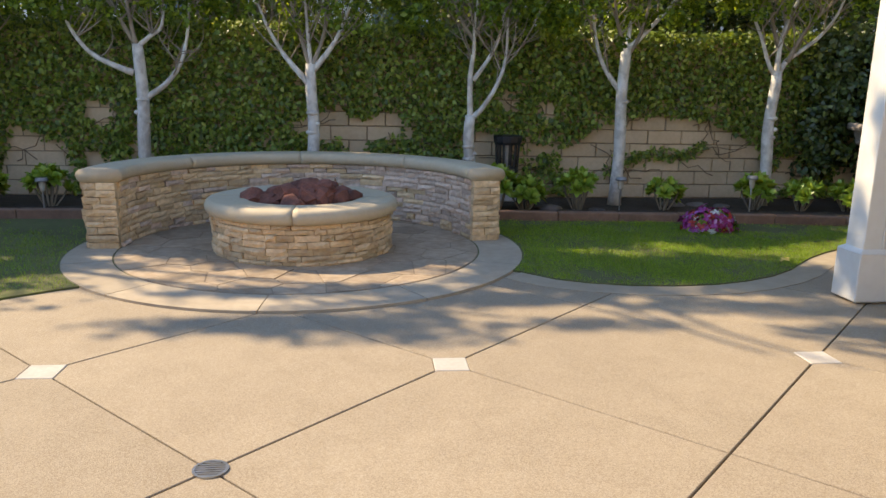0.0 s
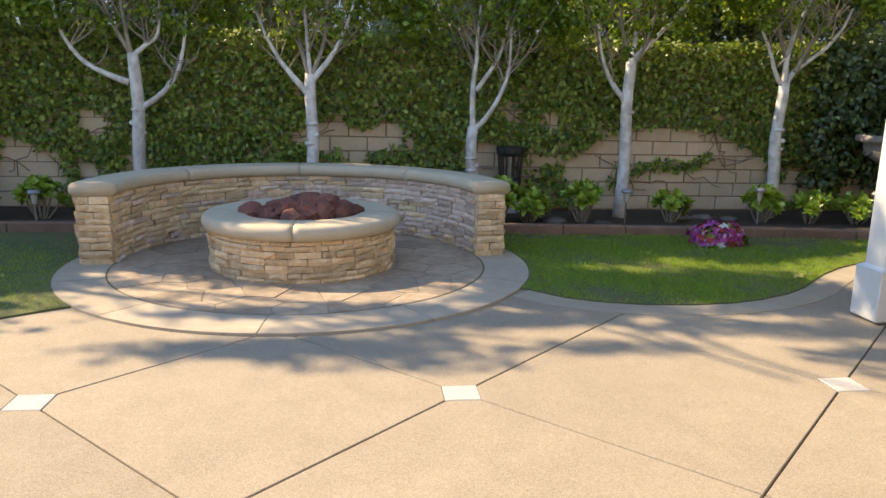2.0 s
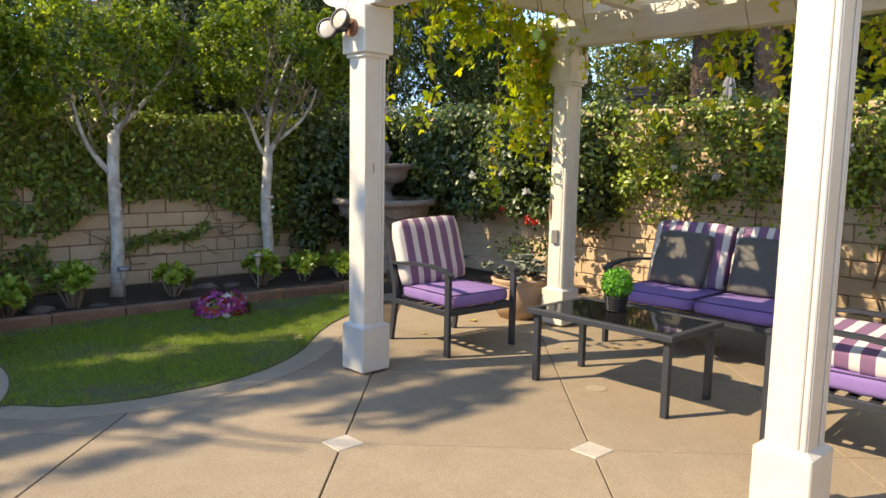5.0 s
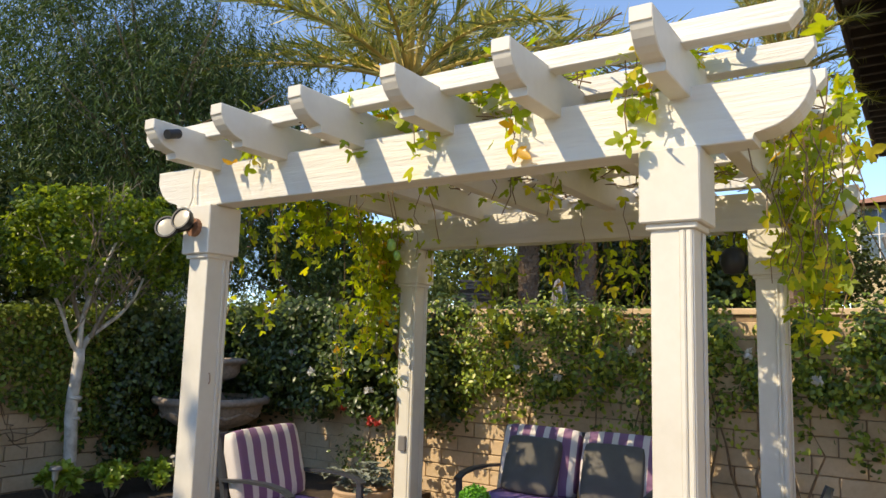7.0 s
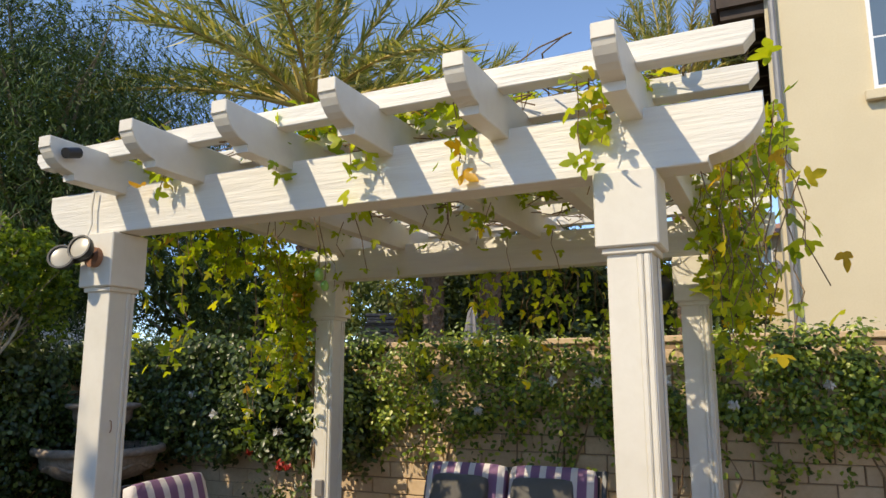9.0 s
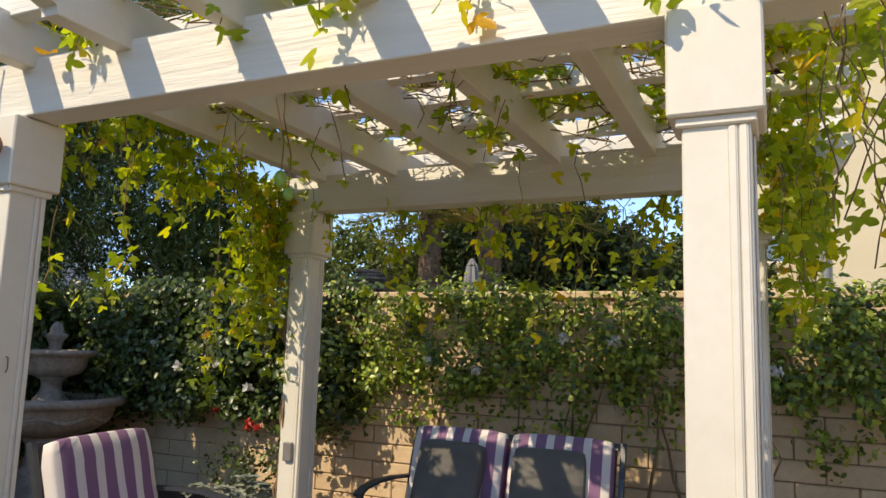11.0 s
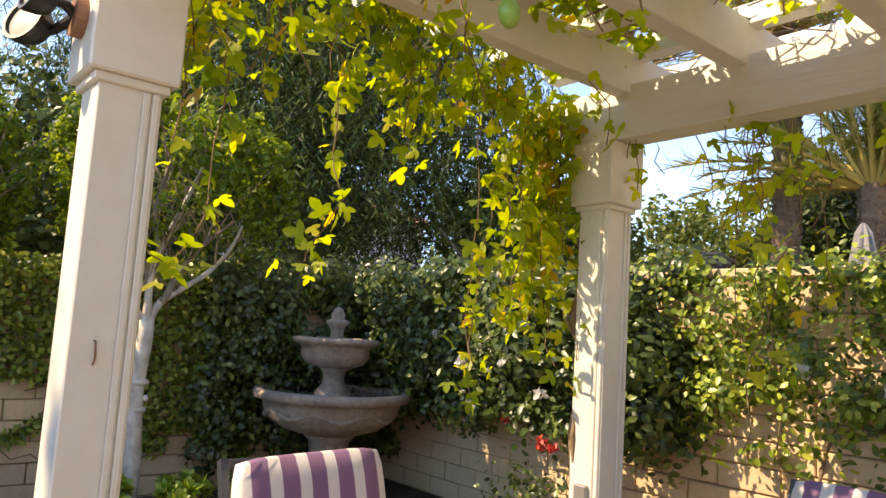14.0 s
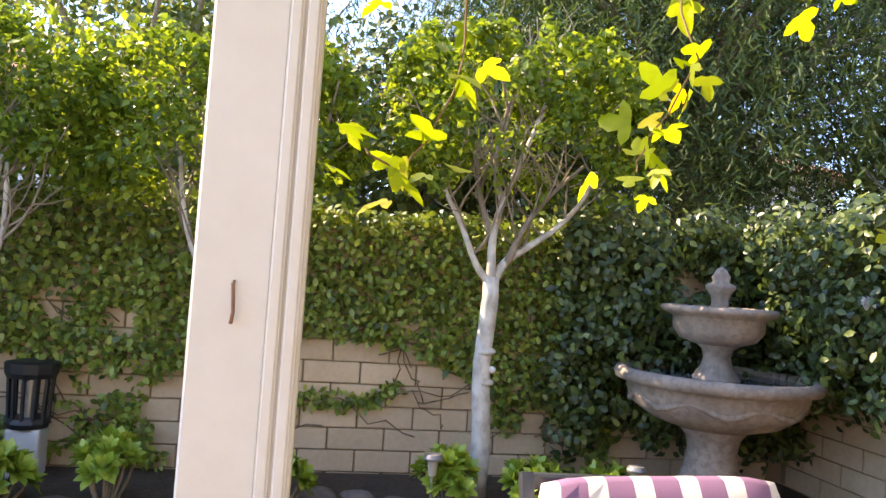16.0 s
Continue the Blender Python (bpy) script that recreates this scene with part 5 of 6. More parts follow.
for i in range(7):
    pts = [(5.09 + random.gauss(0, 0.02), 4.19 + random.gauss(0, 0.02), 0.0)]
    for j in range(10):
        pts.append((5.08 + random.gauss(0, 0.03), 4.2 + random.gauss(0, 0.03), 0.26 * (j + 1)))
    tube(vine_bm, pts, 0.011, 6)
for fx, fy, fz, fs in ((3.30, 3.0, 2.14, 1.0), (3.335, 2.985, 2.085, 0.85)):
    ob = part("vine_fruit", lathe(bmesh.new(), [(0.0, 0.036), (0.012, 0.034), (0.024, 0.02), (0.027, 0.0), (0.024, -0.02), (0.013, -0.034), (0.0, -0.037)], 16), M["fruit"], vine, "smooth green passion fruit", True)
    ob.matrix_basis = pose(fx, fy, fz, random.uniform(-12, 12), random.uniform(-12, 12), 0) @ Matrix.Scale(fs * 0.95, 4)
    tube(vine_bm, [(fx, fy, fz + 0.03), (fx + 0.02, fy + 0.01, fz + 0.16), (fx - 0.02, fy + 0.03, fz + 0.32), (fx, fy + 0.05, 2.6)], 0.003, 5)
part("stem_tangle", vine_bm, M["vinewood"], vine, "tangled dry brown stems")


# ---- bed plants, flowers, pots, lamps ----
def rosette_plant(x, y, z, h, n, seed, material="aeonium", name="aeonium", label="low bright green aeonium clump in the bed", group="aeonium clumps", rad=0.17, category="succulent"):
    rnd = random.Random(seed)
    t = thing(name, label, category, pose(x, y, z), group)
    bm = bmesh.new()
    heads = []
    for i in range(n):
        a, r = i * 2.39996 + rnd.uniform(-0.3, 0.3), rad * math.sqrt((i + 0.5) / n)
        c = Vector((r * math.cos(a), r * math.sin(a), h * (1.0 - 0.55 * (r / rad) ** 2 * rnd.uniform(0.5, 1.1))))
        heads.append(c)
        tube(bm, [(c.x * 0.3, c.y * 0.3, 0), (c.x * 0.8, c.y * 0.8, c.z * 0.6), c], 0.009, 5)
    tagged(part("stalk_tangle", bm, M["branch"], t), kind="stuff")
    pos, nrm, tips = [], [], []
    for i in range(n):
        c, axis = heads[i], Vector((heads[i].x * 1.5, heads[i].y * 1.5, h * 0.7)).normalized()
        side = axis.orthogonal().normalized()
        other = axis.cross(side)
        for j in range(30):
            a, u = j * 2.39996, (j + 0.5) / 30
            out = side * math.cos(a) + other * math.sin(a)
            tips.append(tuple(out * (0.25 + u) + axis * (1.15 - 1.2 * u)))
            nrm.append(tuple(axis * (0.3 + u) - out * (1.1 - u)))
            pos.append(tuple(c - axis * 0.02 * u + out * 0.008))
    leaves("foliage", np.array(pos), 0.088 * rad / 0.17, M[material], t, "oval", normal=np.array(nrm), spread=0.1, along=np.array(tips) * 4)
    return t


for i, (x, y, h, n) in enumerate(((1.20, 7.12, 0.40, 13), (1.48, 7.10, 0.28, 11), (2.02, 7.12, 0.36, 12), (2.92, 7.12, 0.28, 9), (3.90, 7.16, 0.32, 12), (4.38, 7.10, 0.29, 9), (4.86, 7.05, 0.27, 8), (-3.05, 7.2, 0.34, 10), (-3.6, 7.15, 0.36, 12), (-4.3, 7.2, 0.32, 10))):
    rosette_plant(x, y, 0.05, h, n, i)


def flower_clump(x, y, mats, label, n=600, rad=0.27):
    t = thing("flower_clump", label, "flowers", pose(x, y, 0.01), "bedding flowers")
    d = rng.normal(size=(n, 3))
    d[:, 2] = np.abs(d[:, 2])
    d /= np.linalg.norm(d, axis=1, keepdims=True)
    pos = d * np.array([rad, rad * 0.8, 0.21]) * rng.uniform(0.5, 1, (n, 1))
    leaves("foliage", pos * 0.92, 0.05, M["hedge"], t, "oval", normal=d, spread=0.7)
    for m_, k in mats:
        q = rng.integers(0, n, k)
        centres = pos[q] * 1.06 + np.array([0, 0, 0.015])
        pet = np.repeat(centres, 6, axis=0)
        leaves("blossom", pet, 0.046, M[m_], t, "oval", normal=np.repeat(d[q], 6, axis=0), spread=0.25)


flower_clump(3.0, 6.27, (("petal_pink", 190), ("petal_red", 55), ("petal_white", 22)), "magenta and red flowers planted in the lawn")
flower_clump(-3.46, 6.40, (("petal_red", 70), ("petal_pink", 50)), "red and pink flowers at the lawn edge", 300, 0.2)

ob = part("outlet_box", boxed(-0.03, 0.0, -0.035, 0.035, -0.06, 0.06, 0.006), M["gutter"])
ob.matrix_world = pose(P3[0] - 0.083, P3[1], 0.78)
tagged(ob, "grey outdoor outlet box on the post", "outlet box")
pot = thing("succulent_pot", "round terracotta pot of grey-green succulents", "potted plant", pose(5.06, 4.56, 0))
part("pot", lathe(bmesh.new(), [(0, 0), (0.17, 0), (0.235, 0.10), (0.265, 0.22), (0.25, 0.30), (0.235, 0.325), (0.26, 0.345), (0.255, 0.365), (0.22, 0.365), (0.21, 0.32), (0, 0.31)], 40), M["terracotta"], pot, smooth=True)
pos, nrm = [], []
for i in range(26):
    c = Vector((random.gauss(0, 0.12), random.gauss(0, 0.12), 0.38 + abs(random.gauss(0.06, 0.08))))
    for j in range(26):
        b, u = random.uniform(0, 6.28), random.uniform(0.1, 1)
        pos.append(tuple(c))
        nrm.append((math.cos(b) * u, math.sin(b) * u, 1.1 - u))
nr = np.array(nrm)
leaves("foliage", np.array(pos), 0.075, M["greysucc"], pot, "oval", normal=nr * 0.2 + np.array([0, 0, 0.9]), spread=0.3, along=nr * 2)
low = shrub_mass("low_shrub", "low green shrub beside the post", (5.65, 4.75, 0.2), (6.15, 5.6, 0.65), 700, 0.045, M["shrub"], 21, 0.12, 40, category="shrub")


def solar_light(x, y, h):
    t = thing("solar_light", "small black solar path light on a stake", "path light", pose(x, y, 0.05), "solar path lights")
    part("stake", tube(bmesh.new(), [(0, 0, -0.04), (0, 0, h - 0.12)], 0.008, 8), M["steel"], t)
    part("lantern", lathe(bmesh.new(), [(0.012, h - 0.13), (0.022, h - 0.12), (0.034, h - 0.03), (0, h - 0.03)], 16), M["lens"], t)
    part("cap", lathe(bmesh.new(), [(0.0, h - 0.035), (0.055, h - 0.035), (0.058, h - 0.022), (0.045, h), (0, h + 0.003)], 20), M["gutter"], t)


for x, y, h in ((3.78, 7.02, 0.37), (4.98, 6.95, 0.35), (2.44, 7.08, 0.34), (-3.02, 7.0, 0.3)):
    solar_light(x, y, h)
zap = thing("insect_lamp", "black lantern-shaped insect lamp standing on a stone", "lamp", pose(1.40, 7.70, 0.05))
part("stone_base", boxed(-0.10, 0.10, -0.09, 0.09, 0, 0.30, 0.02, 2), M["whitestone"], zap)
part("lower_cap", lathe(bmesh.new(), [(0, 0.30), (0.115, 0.30), (0.125, 0.33), (0.115, 0.36), (0, 0.36)], 12), M["black"], zap)
for i in range(12):
    a = i * math.pi / 6
    part("cage_bar", tube(bmesh.new(), [(0.11 * math.cos(a), 0.11 * math.sin(a), 0.35), (0.125 * math.cos(a), 0.125 * math.sin(a), 0.61)], 0.012, 5), M["black"], zap)
part("tube_core", lathe(bmesh.new(), [(0, 0.35), (0.03, 0.35), (0.03, 0.61), (0, 0.61)], 12), M["steel"], zap)
part("hood", lathe(bmesh.new(), [(0, 0.60), (0.135, 0.60), (0.15, 0.63), (0.155, 0.69), (0.11, 0.70), (0, 0.70)], 12), M["black"], zap)
for i, (x, y, s) in enumerate(((3.15, 7.42, 0.13), (3.4, 7.4, 0.11), (1.74, 7.14, 0.13), (2.2, 7.05, 0.08), (3.62, 7.3, 0.1))):
    bm = bmesh.new()
    bmesh.ops.create_icosphere(bm, subdivisions=2, radius=s)
    for v in bm.verts:
        v.co = Vector((v.co.x, v.co.y * 0.8, v.co.z * 0.35)) * (1 + 0.3 * noise.noise(v.co * 9 + Vector((i * 7, 0, 0))))
    ob = part("bed_stone", bm, M["slate"], smooth=True)
    ob.location = (x, y, 0.06)
    tagged(ob, "flat dark grey stone lying in the bed", "stone", "bed stones")

drain = thing("drain_grate", "round metal drain grate set in the patio", "drain", pose(TILE_B[0] - STEP, TILE_B[1] - STEP, 0))
part("rim", lathe(bmesh.new(), [(0.058, 0.001), (0.058, 0.006), (0.049, 0.006), (0.049, 0.001)], 32), M["steel"], drain)
for i in range(7):
    y = -0.042 + 0.014 * i
    hw = math.sqrt(0.049 ** 2 - y * y)
    part("grate_bar", boxed(-hw, hw, y - 0.004, y + 0.004, 0.0005, 0.005), M["steel"], drain)
lid = part("access_lid", lathe(bmesh.new(), [(0, 0.003), (0.062, 0.003), (0.066, 0.001)], 32), M["border"])
lid.location = (3.805, 2.83, 0.001)
tagged(lid, "small round grey access lid in the patio", "lid")
for i, (x, y) in enumerate(((4.45, 3.55), (4.75, 3.3), (2.98, 5.04), (3.04, 5.10), (4.6, 4.7), (4.4, 4.75), (3.9, 4.6), (5.3, 3.6))):
    ob = leaves("fallen_leaf", [(x, y, 0.012 if y < 4.9 else 0.03)], 0.055, M["dry_leaf"], None, "lobed", normal=(0, 0, 1), spread=0.25)
    tagged(ob, "curled yellow leaf fallen on the ground", "leaf", "fallen leaves")


# ---- beyond the walls ----
def far_tree(x, y, base, crown, radius, count, size, material, seed, label, name="tree", flat_k=0.8, shape="quad", n_clumps=60, clump=0.8, ry=1.0, thick=1.0, spread_out=(1, 1, 1)):
    rnd = random.Random(seed)
    t = thing(name, label, "tree", pose(x, y, -0.06))
    bm = bmesh.new()
    limb(bm, (0, 0, 0), (rnd.uniform(-0.3, 0.3), 0, crown), 0.16 * thick, 0.09 * thick, 0.03, 6, 10, seed)
    for i in range(9):
        a = rnd.uniform(0, 6.28)
        limb(bm, (0, 0, crown * rnd.uniform(0.5, 0.95)), (radius * 0.75 * math.cos(a), radius * 0.75 * math.sin(a), crown + rnd.uniform(-0.3, 0.7) * radius * flat_k), 0.06 * thick, 0.015, 0.1, 5, 7, seed * 3 + i)
    part("trunk", bm, M["branch"], t)
    r = np.random.default_rng(seed)
    d = r.normal(size=(n_clumps, 3))
    d /= np.linalg.norm(d, axis=1, keepdims=True)
    c = d * r.uniform(0.35, 1.0, (n_clumps, 1)) * np.array([radius, radius * ry, radius * flat_k]) + np.array([0, 0, crown + 0.2 * radius])
    pick = r.integers(0, n_clumps, count)
    off = r.normal(size=(count, 3))
    off /= np.linalg.norm(off, axis=1, keepdims=True)
    pos = c[pick] + off * clump * r.uniform(0.3, 1.1, (count, 1)) * 0.6 * np.array(spread_out)
    leaves("crown", pos, size, material, t, shape, normal=off + np.array([0, 0, 0.4]), spread=0.8)
    return t


def weeping_tree(x, y, height, radius, strands, seed):
    rnd = random.Random(seed)
    t = thing("pepper_tree", "tall dark green pepper tree with drooping foliage", "tree", pose(x, y, -0.06))
    bm = bmesh.new()
    limb(bm, (0, 0, 0), (0.2, 0, height * 0.55), 0.28, 0.16, 0.03, 6, 12, seed)
    pos, along = [], []
    for i in range(strands):
        a, r = rnd.uniform(0, 6.28), radius * math.sqrt(rnd.random())
        top_z = height * (0.62 + 0.38 * math.sqrt(max(0.0, 1 - (r / radius) ** 2))) * rnd.uniform(0.5, 1.0)
        L = rnd.uniform(0.6, 1.9)
        px, py = r * math.cos(a), r * math.sin(a)
        if i % 45 == 0:
            limb(bm, (0.15, 0, height * rnd.uniform(0.35, 0.55)), (px, py, top_z), 0.05, 0.008, -0.05, 5, 6, seed + i)
        k = int(L / 0.042)
        for j in range(k):
            s = 1 if j % 2 else -1
            b = a + s * 1.2
            pos.append((px + 0.1 * math.sin(j * 0.2 + i), py + 0.1 * math.cos(j * 0.23 + i), top_z - L * j / k))
            along.append((0.7 * math.cos(b), 0.7 * math.sin(b), -1.0))
    part("trunk", bm, M["branch"], t)
    leaves("crown", np.array(pos), 0.105, M["pepper"], t, "needle", along=np.array(along))
    return t


def palm(x, y, height, seed, fronds=26, length=2.6, r=0.17, up=0.9, crown=True):
    rnd = random.Random(seed)
    t = thing("palm_tree", "palm with a rough brown trunk and feathery fronds", "palm tree", pose(x, y, -0.06), "palms beyond the wall")
    bm = bmesh.new()
    k = int(height / 0.09)
    lathe(bm, [(r * (1.0 + 0.10 * (i % 2)) * (1 + 0.15 * (i > k - 6)), height * i / k) for i in range(k + 1)], 14, 0.04, 7)
    for i in range(k * 5):
        a, z = i * 2.4, height * (i + 3) / (k * 5 + 4)
        box(bm, -0.05, 0.05, -0.02, 0.03, -0.03, 0.07, m=pose(r * math.cos(a), r * math.sin(a), z, 25, 0, math.degrees(a) + 90))
    part("trunk", bm, M["palmtrunk"], t)
    if not crown:
        return t
    stems, pos, along = bmesh.new(), [], []
    for i in range(fronds):
        a = i * 2.39996 + rnd.uniform(-0.2, 0.2)
        el = rnd.uniform(0.15, 1.25) * up
        L = length * rnd.uniform(0.8, 1.1)
        h = Vector((math.cos(a), math.sin(a), 0))
        pts = []
        for j in range(13):
            s = j / 12
            pts.append(Vector((0, 0, height - 0.05)) + h * (L * s * math.cos(el) + 0.1) + Vector((0, 0, L * (s * math.sin(el) - 0.34 * s * s * math.cos(el)))))
        tube(stems, pts, [0.036 * (1 - s / 13) + 0.006 for s in range(13)], 5)
        for j in range(170):
            s = 0.16 + 0.84 * j / 170
            q = s * 12
            b = min(11, int(q))
            p = pts[b].lerp(pts[b + 1], q - b)
            dv = (pts[b + 1] - pts[b]).normalized()
            side = dv.cross(Vector((0, 0, 1))).normalized() * (1 if j % 2 else -1)
            pos.append(tuple(p))
            along.append(tuple(side * 0.75 + dv * 1.15 + Vector((0, 0, rnd.uniform(0.0, 0.35)))))
    part("frond_ribs", stems, M["palmstem"], t)
    al = np.array(along)
    leaves("frond_foliage", np.array(pos), 0.36 * length / 3.0, M["palm"], t, "leaflet", along=al * 9)
    return t


weeping_tree(7.3, 11.1, 7.8, 3.5, 3600, 5)
shrub_mass("pepper_foliage", "dense dark inner foliage of the pepper tree", (4.7, 9.7, 2.5), (9.5, 12.6, 7.0), 60000, 0.13, M["pepper"], 45, 0.6, 420, "needle", category="tree foliage")
weeping_tree(1.8, 13.0, 6.2, 3.0, 800, 8)
# unseen trees, added so that their crowns throw streaky shadows on the patio
for tx, ty, tz, tr, sd in ((-9.6, 9.7, 8.0, 1.6, 31), (-8.2, 8.4, 8.2, 1.3, 32), (-5.8, 8.25, 8.5, 1.2, 33)):
    far_tree(tx, ty, 0, tz, tr, 1500, 0.12, M["dark_leaf"], sd, "tall slender tree beyond the garden wall", flat_k=0.3, n_clumps=17, clump=0.62, ry=0.6, thick=0.35, spread_out=(1.9, 0.28, 0.28))
shrub_mass("neighbour_foliage", "sunlit shrubs beyond the garden wall", (-9.0, 8.9, 1.3), (5.5, 9.8, 2.9), 15000, 0.10, M["light_leaf"], 41, 0.32, 420, "quad", face=(0, -0.5, 0.5), category="shrub")
shrub_mass("neighbour_foliage", "tall shrubs beyond the garden wall", (-9.0, 10.3, 1.8), (6.0, 11.2, 3.9), 8000, 0.13, M["light_leaf"], 42, 0.4, 300, "quad", face=(0, -0.5, 0.5), category="shrub")
shrub_mass("neighbour_foliage", "green shrubs beyond the rose hedge", (8.5, 6.6, 1.4), (9.6, 9.5, 2.0), 6000, 0.09, M["light_leaf"], 43, 0.35, 160, "quad", face=(-0.5, 0, 0.5), category="shrub")
shrub_mass("neighbour_foliage", "dark leafy trees far beyond the hedge", (15.5, 3.4, 1.8), (18.0, 11.0, 3.9), 13000, 0.16, M["dark_leaf"], 44, 0.6, 200, "quad", face=(-0.5, 0, 0.5), category="shrub")
# added trees with crowns above the view, set to shade the lawn and bench
for tx, ty, tz, tr, sd in ((-1.7, 9.1, 4.5, 0.95, 51), (-6.9, 8.9, 4.2, 1.3, 53), (-5.2, 8.8, 4.6, 0.95, 55), (-4.7, 8.45, 5.1, 0.75, 56), (-5.9, 8.4, 5.2, 0.95, 57), (-7.6, 8.6, 5.2, 1.0, 58), (-5.4, 8.35, 6.8, 0.6, 59), (-4.35, 8.4, 7.0, 0.55, 60), (-1.9, 8.6, 4.8, 0.6, 61), (-3.5, 8.6, 4.9, 0.6, 62)):
    far_tree(tx, ty, 0, tz, tr, 3600, 0.10, M["light_leaf"], sd, "slender leafy tree rising beyond the garden wall", flat_k=0.5, n_clumps=34, clump=0.55, ry=0.8, thick=0.45)
# two unseen trees lengthen the row westward to shade the bench
garden_tree(-5.35, 7.45, 1.52, 7, ARMS_A)
garden_tree(-6.6, 7.45, 1.37, 8, ARMS_B)
far_tree(-5.5, 11.2, 0, 3.6, 2.3, 8000, 0.12, M["light_leaf"], 11, "leafy green tree beyond the garden wall")
far_tree(-1.8, 10.6, 0, 3.0, 1.9, 4500, 0.11, M["light_leaf"], 12, "sunlit green tree beyond the garden wall")
far_tree(1.2, 10.8, 0, 3.2, 2.0, 4500, 0.11, M["light_leaf"], 13, "sunlit green tree beyond the garden wall")
far_tree(4.3, 10.2, 0, 2.4, 1.6, 7000, 0.10, M["dark_leaf"], 14, "dark leafy tree beyond the garden wall")
# this one stands out of view, added for its shade on the west lawn
far_tree(-8.8, 8.6, 0, 4.2, 2.2, 8000, 0.12, M["light_leaf"], 15, "leafy green tree beyond the garden wall")
far_tree(9.2, 8.8, 0, 2.6, 1.6, 8000, 0.10, M["light_leaf"], 16, "open green tree beyond the corner wall")
far_tree(10.4, 8.7, 0, 2.0, 1.3, 6000, 0.09, M["light_leaf"], 17, "feathery green tree beyond the wall")
far_tree(16.0, 7.0, 0, 2.6, 1.8, 6000, 0.14, M["dark_leaf"], 18, "dark tree beyond the wall")
far_tree(21.0, 3.0, 0, 3.4, 2.0, 6000, 0.15, M["dark_leaf"], 21, "dark tree beyond the wall")
far_tree(16.0, 5.3, 0, 3.6, 1.6, 9000, 0.13, M["dark_leaf"], 23, "dense dark tree beyond the palms")
far_tree(16.2, 7.5, 0, 3.7, 1.2, 6000, 0.13, M["dark_leaf"], 24, "dense dark tree beyond the palms")
far_tree(19.5, 8.2, 0, 4.2, 2.2, 7000, 0.15, M["dark_leaf"], 22, "tall dark tree far beyond the wall")
far_tree(17.5, 4.2, 0, 2.5, 1.6, 5000, 0.14, M["dark_leaf"], 19, "dark tree beyond the wall")
far_tree(15.5, 9.5, 0, 2.8, 1.9, 6000, 0.14, M["light_leaf"], 20, "green tree beyond the wall")
palm(9.5, 7.5, 6.0, 1, 34, 4.4, 0.17, 1.2)
palm(13.0, 7.02, 6.4, 2, 26, 2.8)
palm(13.0, 5.83, 3.85, 3, 44, 2.6, up=1.25)
palm(14.6, 2.45, 6.9, 4, 30, 2.8, up=1.25)

um = thing("folded_umbrella", "faded grey patio umbrella folded shut beyond the wall", "umbrella", pose(8.05, 4.12, -0.06) @ Matrix.Diagonal((0.6, 0.6, 0.87, 1)))
part("canopy", lathe(bmesh.new(), [(0.0, 1.75), (0.19, 1.78), (0.20, 2.1), (0.16, 2.5), (0.09, 2.78), (0.03, 2.86), (0, 2.87)], 32, 0.16, 8), M["canvas_grey"], um)
part("pole", tube(bmesh.new(), [(0, 0, 0), (0, 0, 1.8)], 0.025, 10), M["metal"], um)
st = thing("slate_stack", "stack of dark flat slates on a pillar beyond the wall", "stone stack", pose(11.2, 7.19, -0.06))
part("pillar", boxed(-0.25, 0.25, -0.25, 0.25, 0, 2.38, 0.01), M["block"], st)
for i in range(7):
    ob = part("slate", boxed(-0.28, 0.28, -0.30, 0.30, 0, 0.05, 0.012), M["slate"], st)
    ob.matrix_basis = pose(random.uniform(-0.05, 0.05), random.uniform(-0.08, 0.08), 2.38 + i * 0.055, random.uniform(-2, 2), random.uniform(-2, 2), random.uniform(0, 30)) @ Matrix.Diagonal((1 - 0.03 * i, 1 - 0.05 * i, 1, 1))


def window_unit(parent, w, h, m):
    fr = part("window", boxed(-w / 2, w / 2, -0.03, 0.03, 0, h, 0.005), M["pvc"], parent)
    fr.matrix_basis = m
    for i in range(2):
        for j in range(2):
            part("pane", boxed(-w / 2 + 0.05 + i * (w / 2 - 0.03), -0.04 + i * (w / 2 - 0.03) + 0.03, -0.036, -0.031, 0.05 + j * (h / 2 - 0.03), h / 2 - 0.01 + j * (h / 2 - 0.03), 0), M["window"], fr)
    part("sill", boxed(-w / 2 - 0.12, w / 2 + 0.12, -0.10, 0.0, -0.16, -0.02, 0.01), M["stucco"], fr)


house = thing("neighbour_house", "cream stucco two-storey house with a dark eave", "house", pose(11.4, 0.74, -0.06))
part("wall", timber([(0, 0), (0, 7.7), (-4.5, 9.9), (-9, 7.7), (-9, 0)], 11.8, pose(5.9, 0, 0, 0, 0, 90), 0.01), M["stucco"], house)
for sy, y0 in ((1, 0.62), (-1, -9.62)):
    bm = bmesh.new()
    v = [bm.verts.new((x, y, z + dz)) for dz in (0, 0.14) for x, y, z in ((-0.06, y0, 7.42), (12.2, y0, 7.42), (12.2, -4.5, 9.93), (-0.06, -4.5, 9.93))]
    for f in ((3, 2, 1, 0), (4, 5, 6, 7), (0, 1, 5, 4), (1, 2, 6, 5), (2, 3, 7, 6), (3, 0, 4, 7)):
        bm.faces.new([v[i] for i in f])
    part("roof", bm, M["rooftile"], house)
    part("eave", boxed(-0.1, 12.2, min(0, 0.66 * sy) - (9 if sy < 0 else 0), max(0, 0.66 * sy) - (9 if sy < 0 else 0), 7.22, 7.41), M["trim_brown"], house)
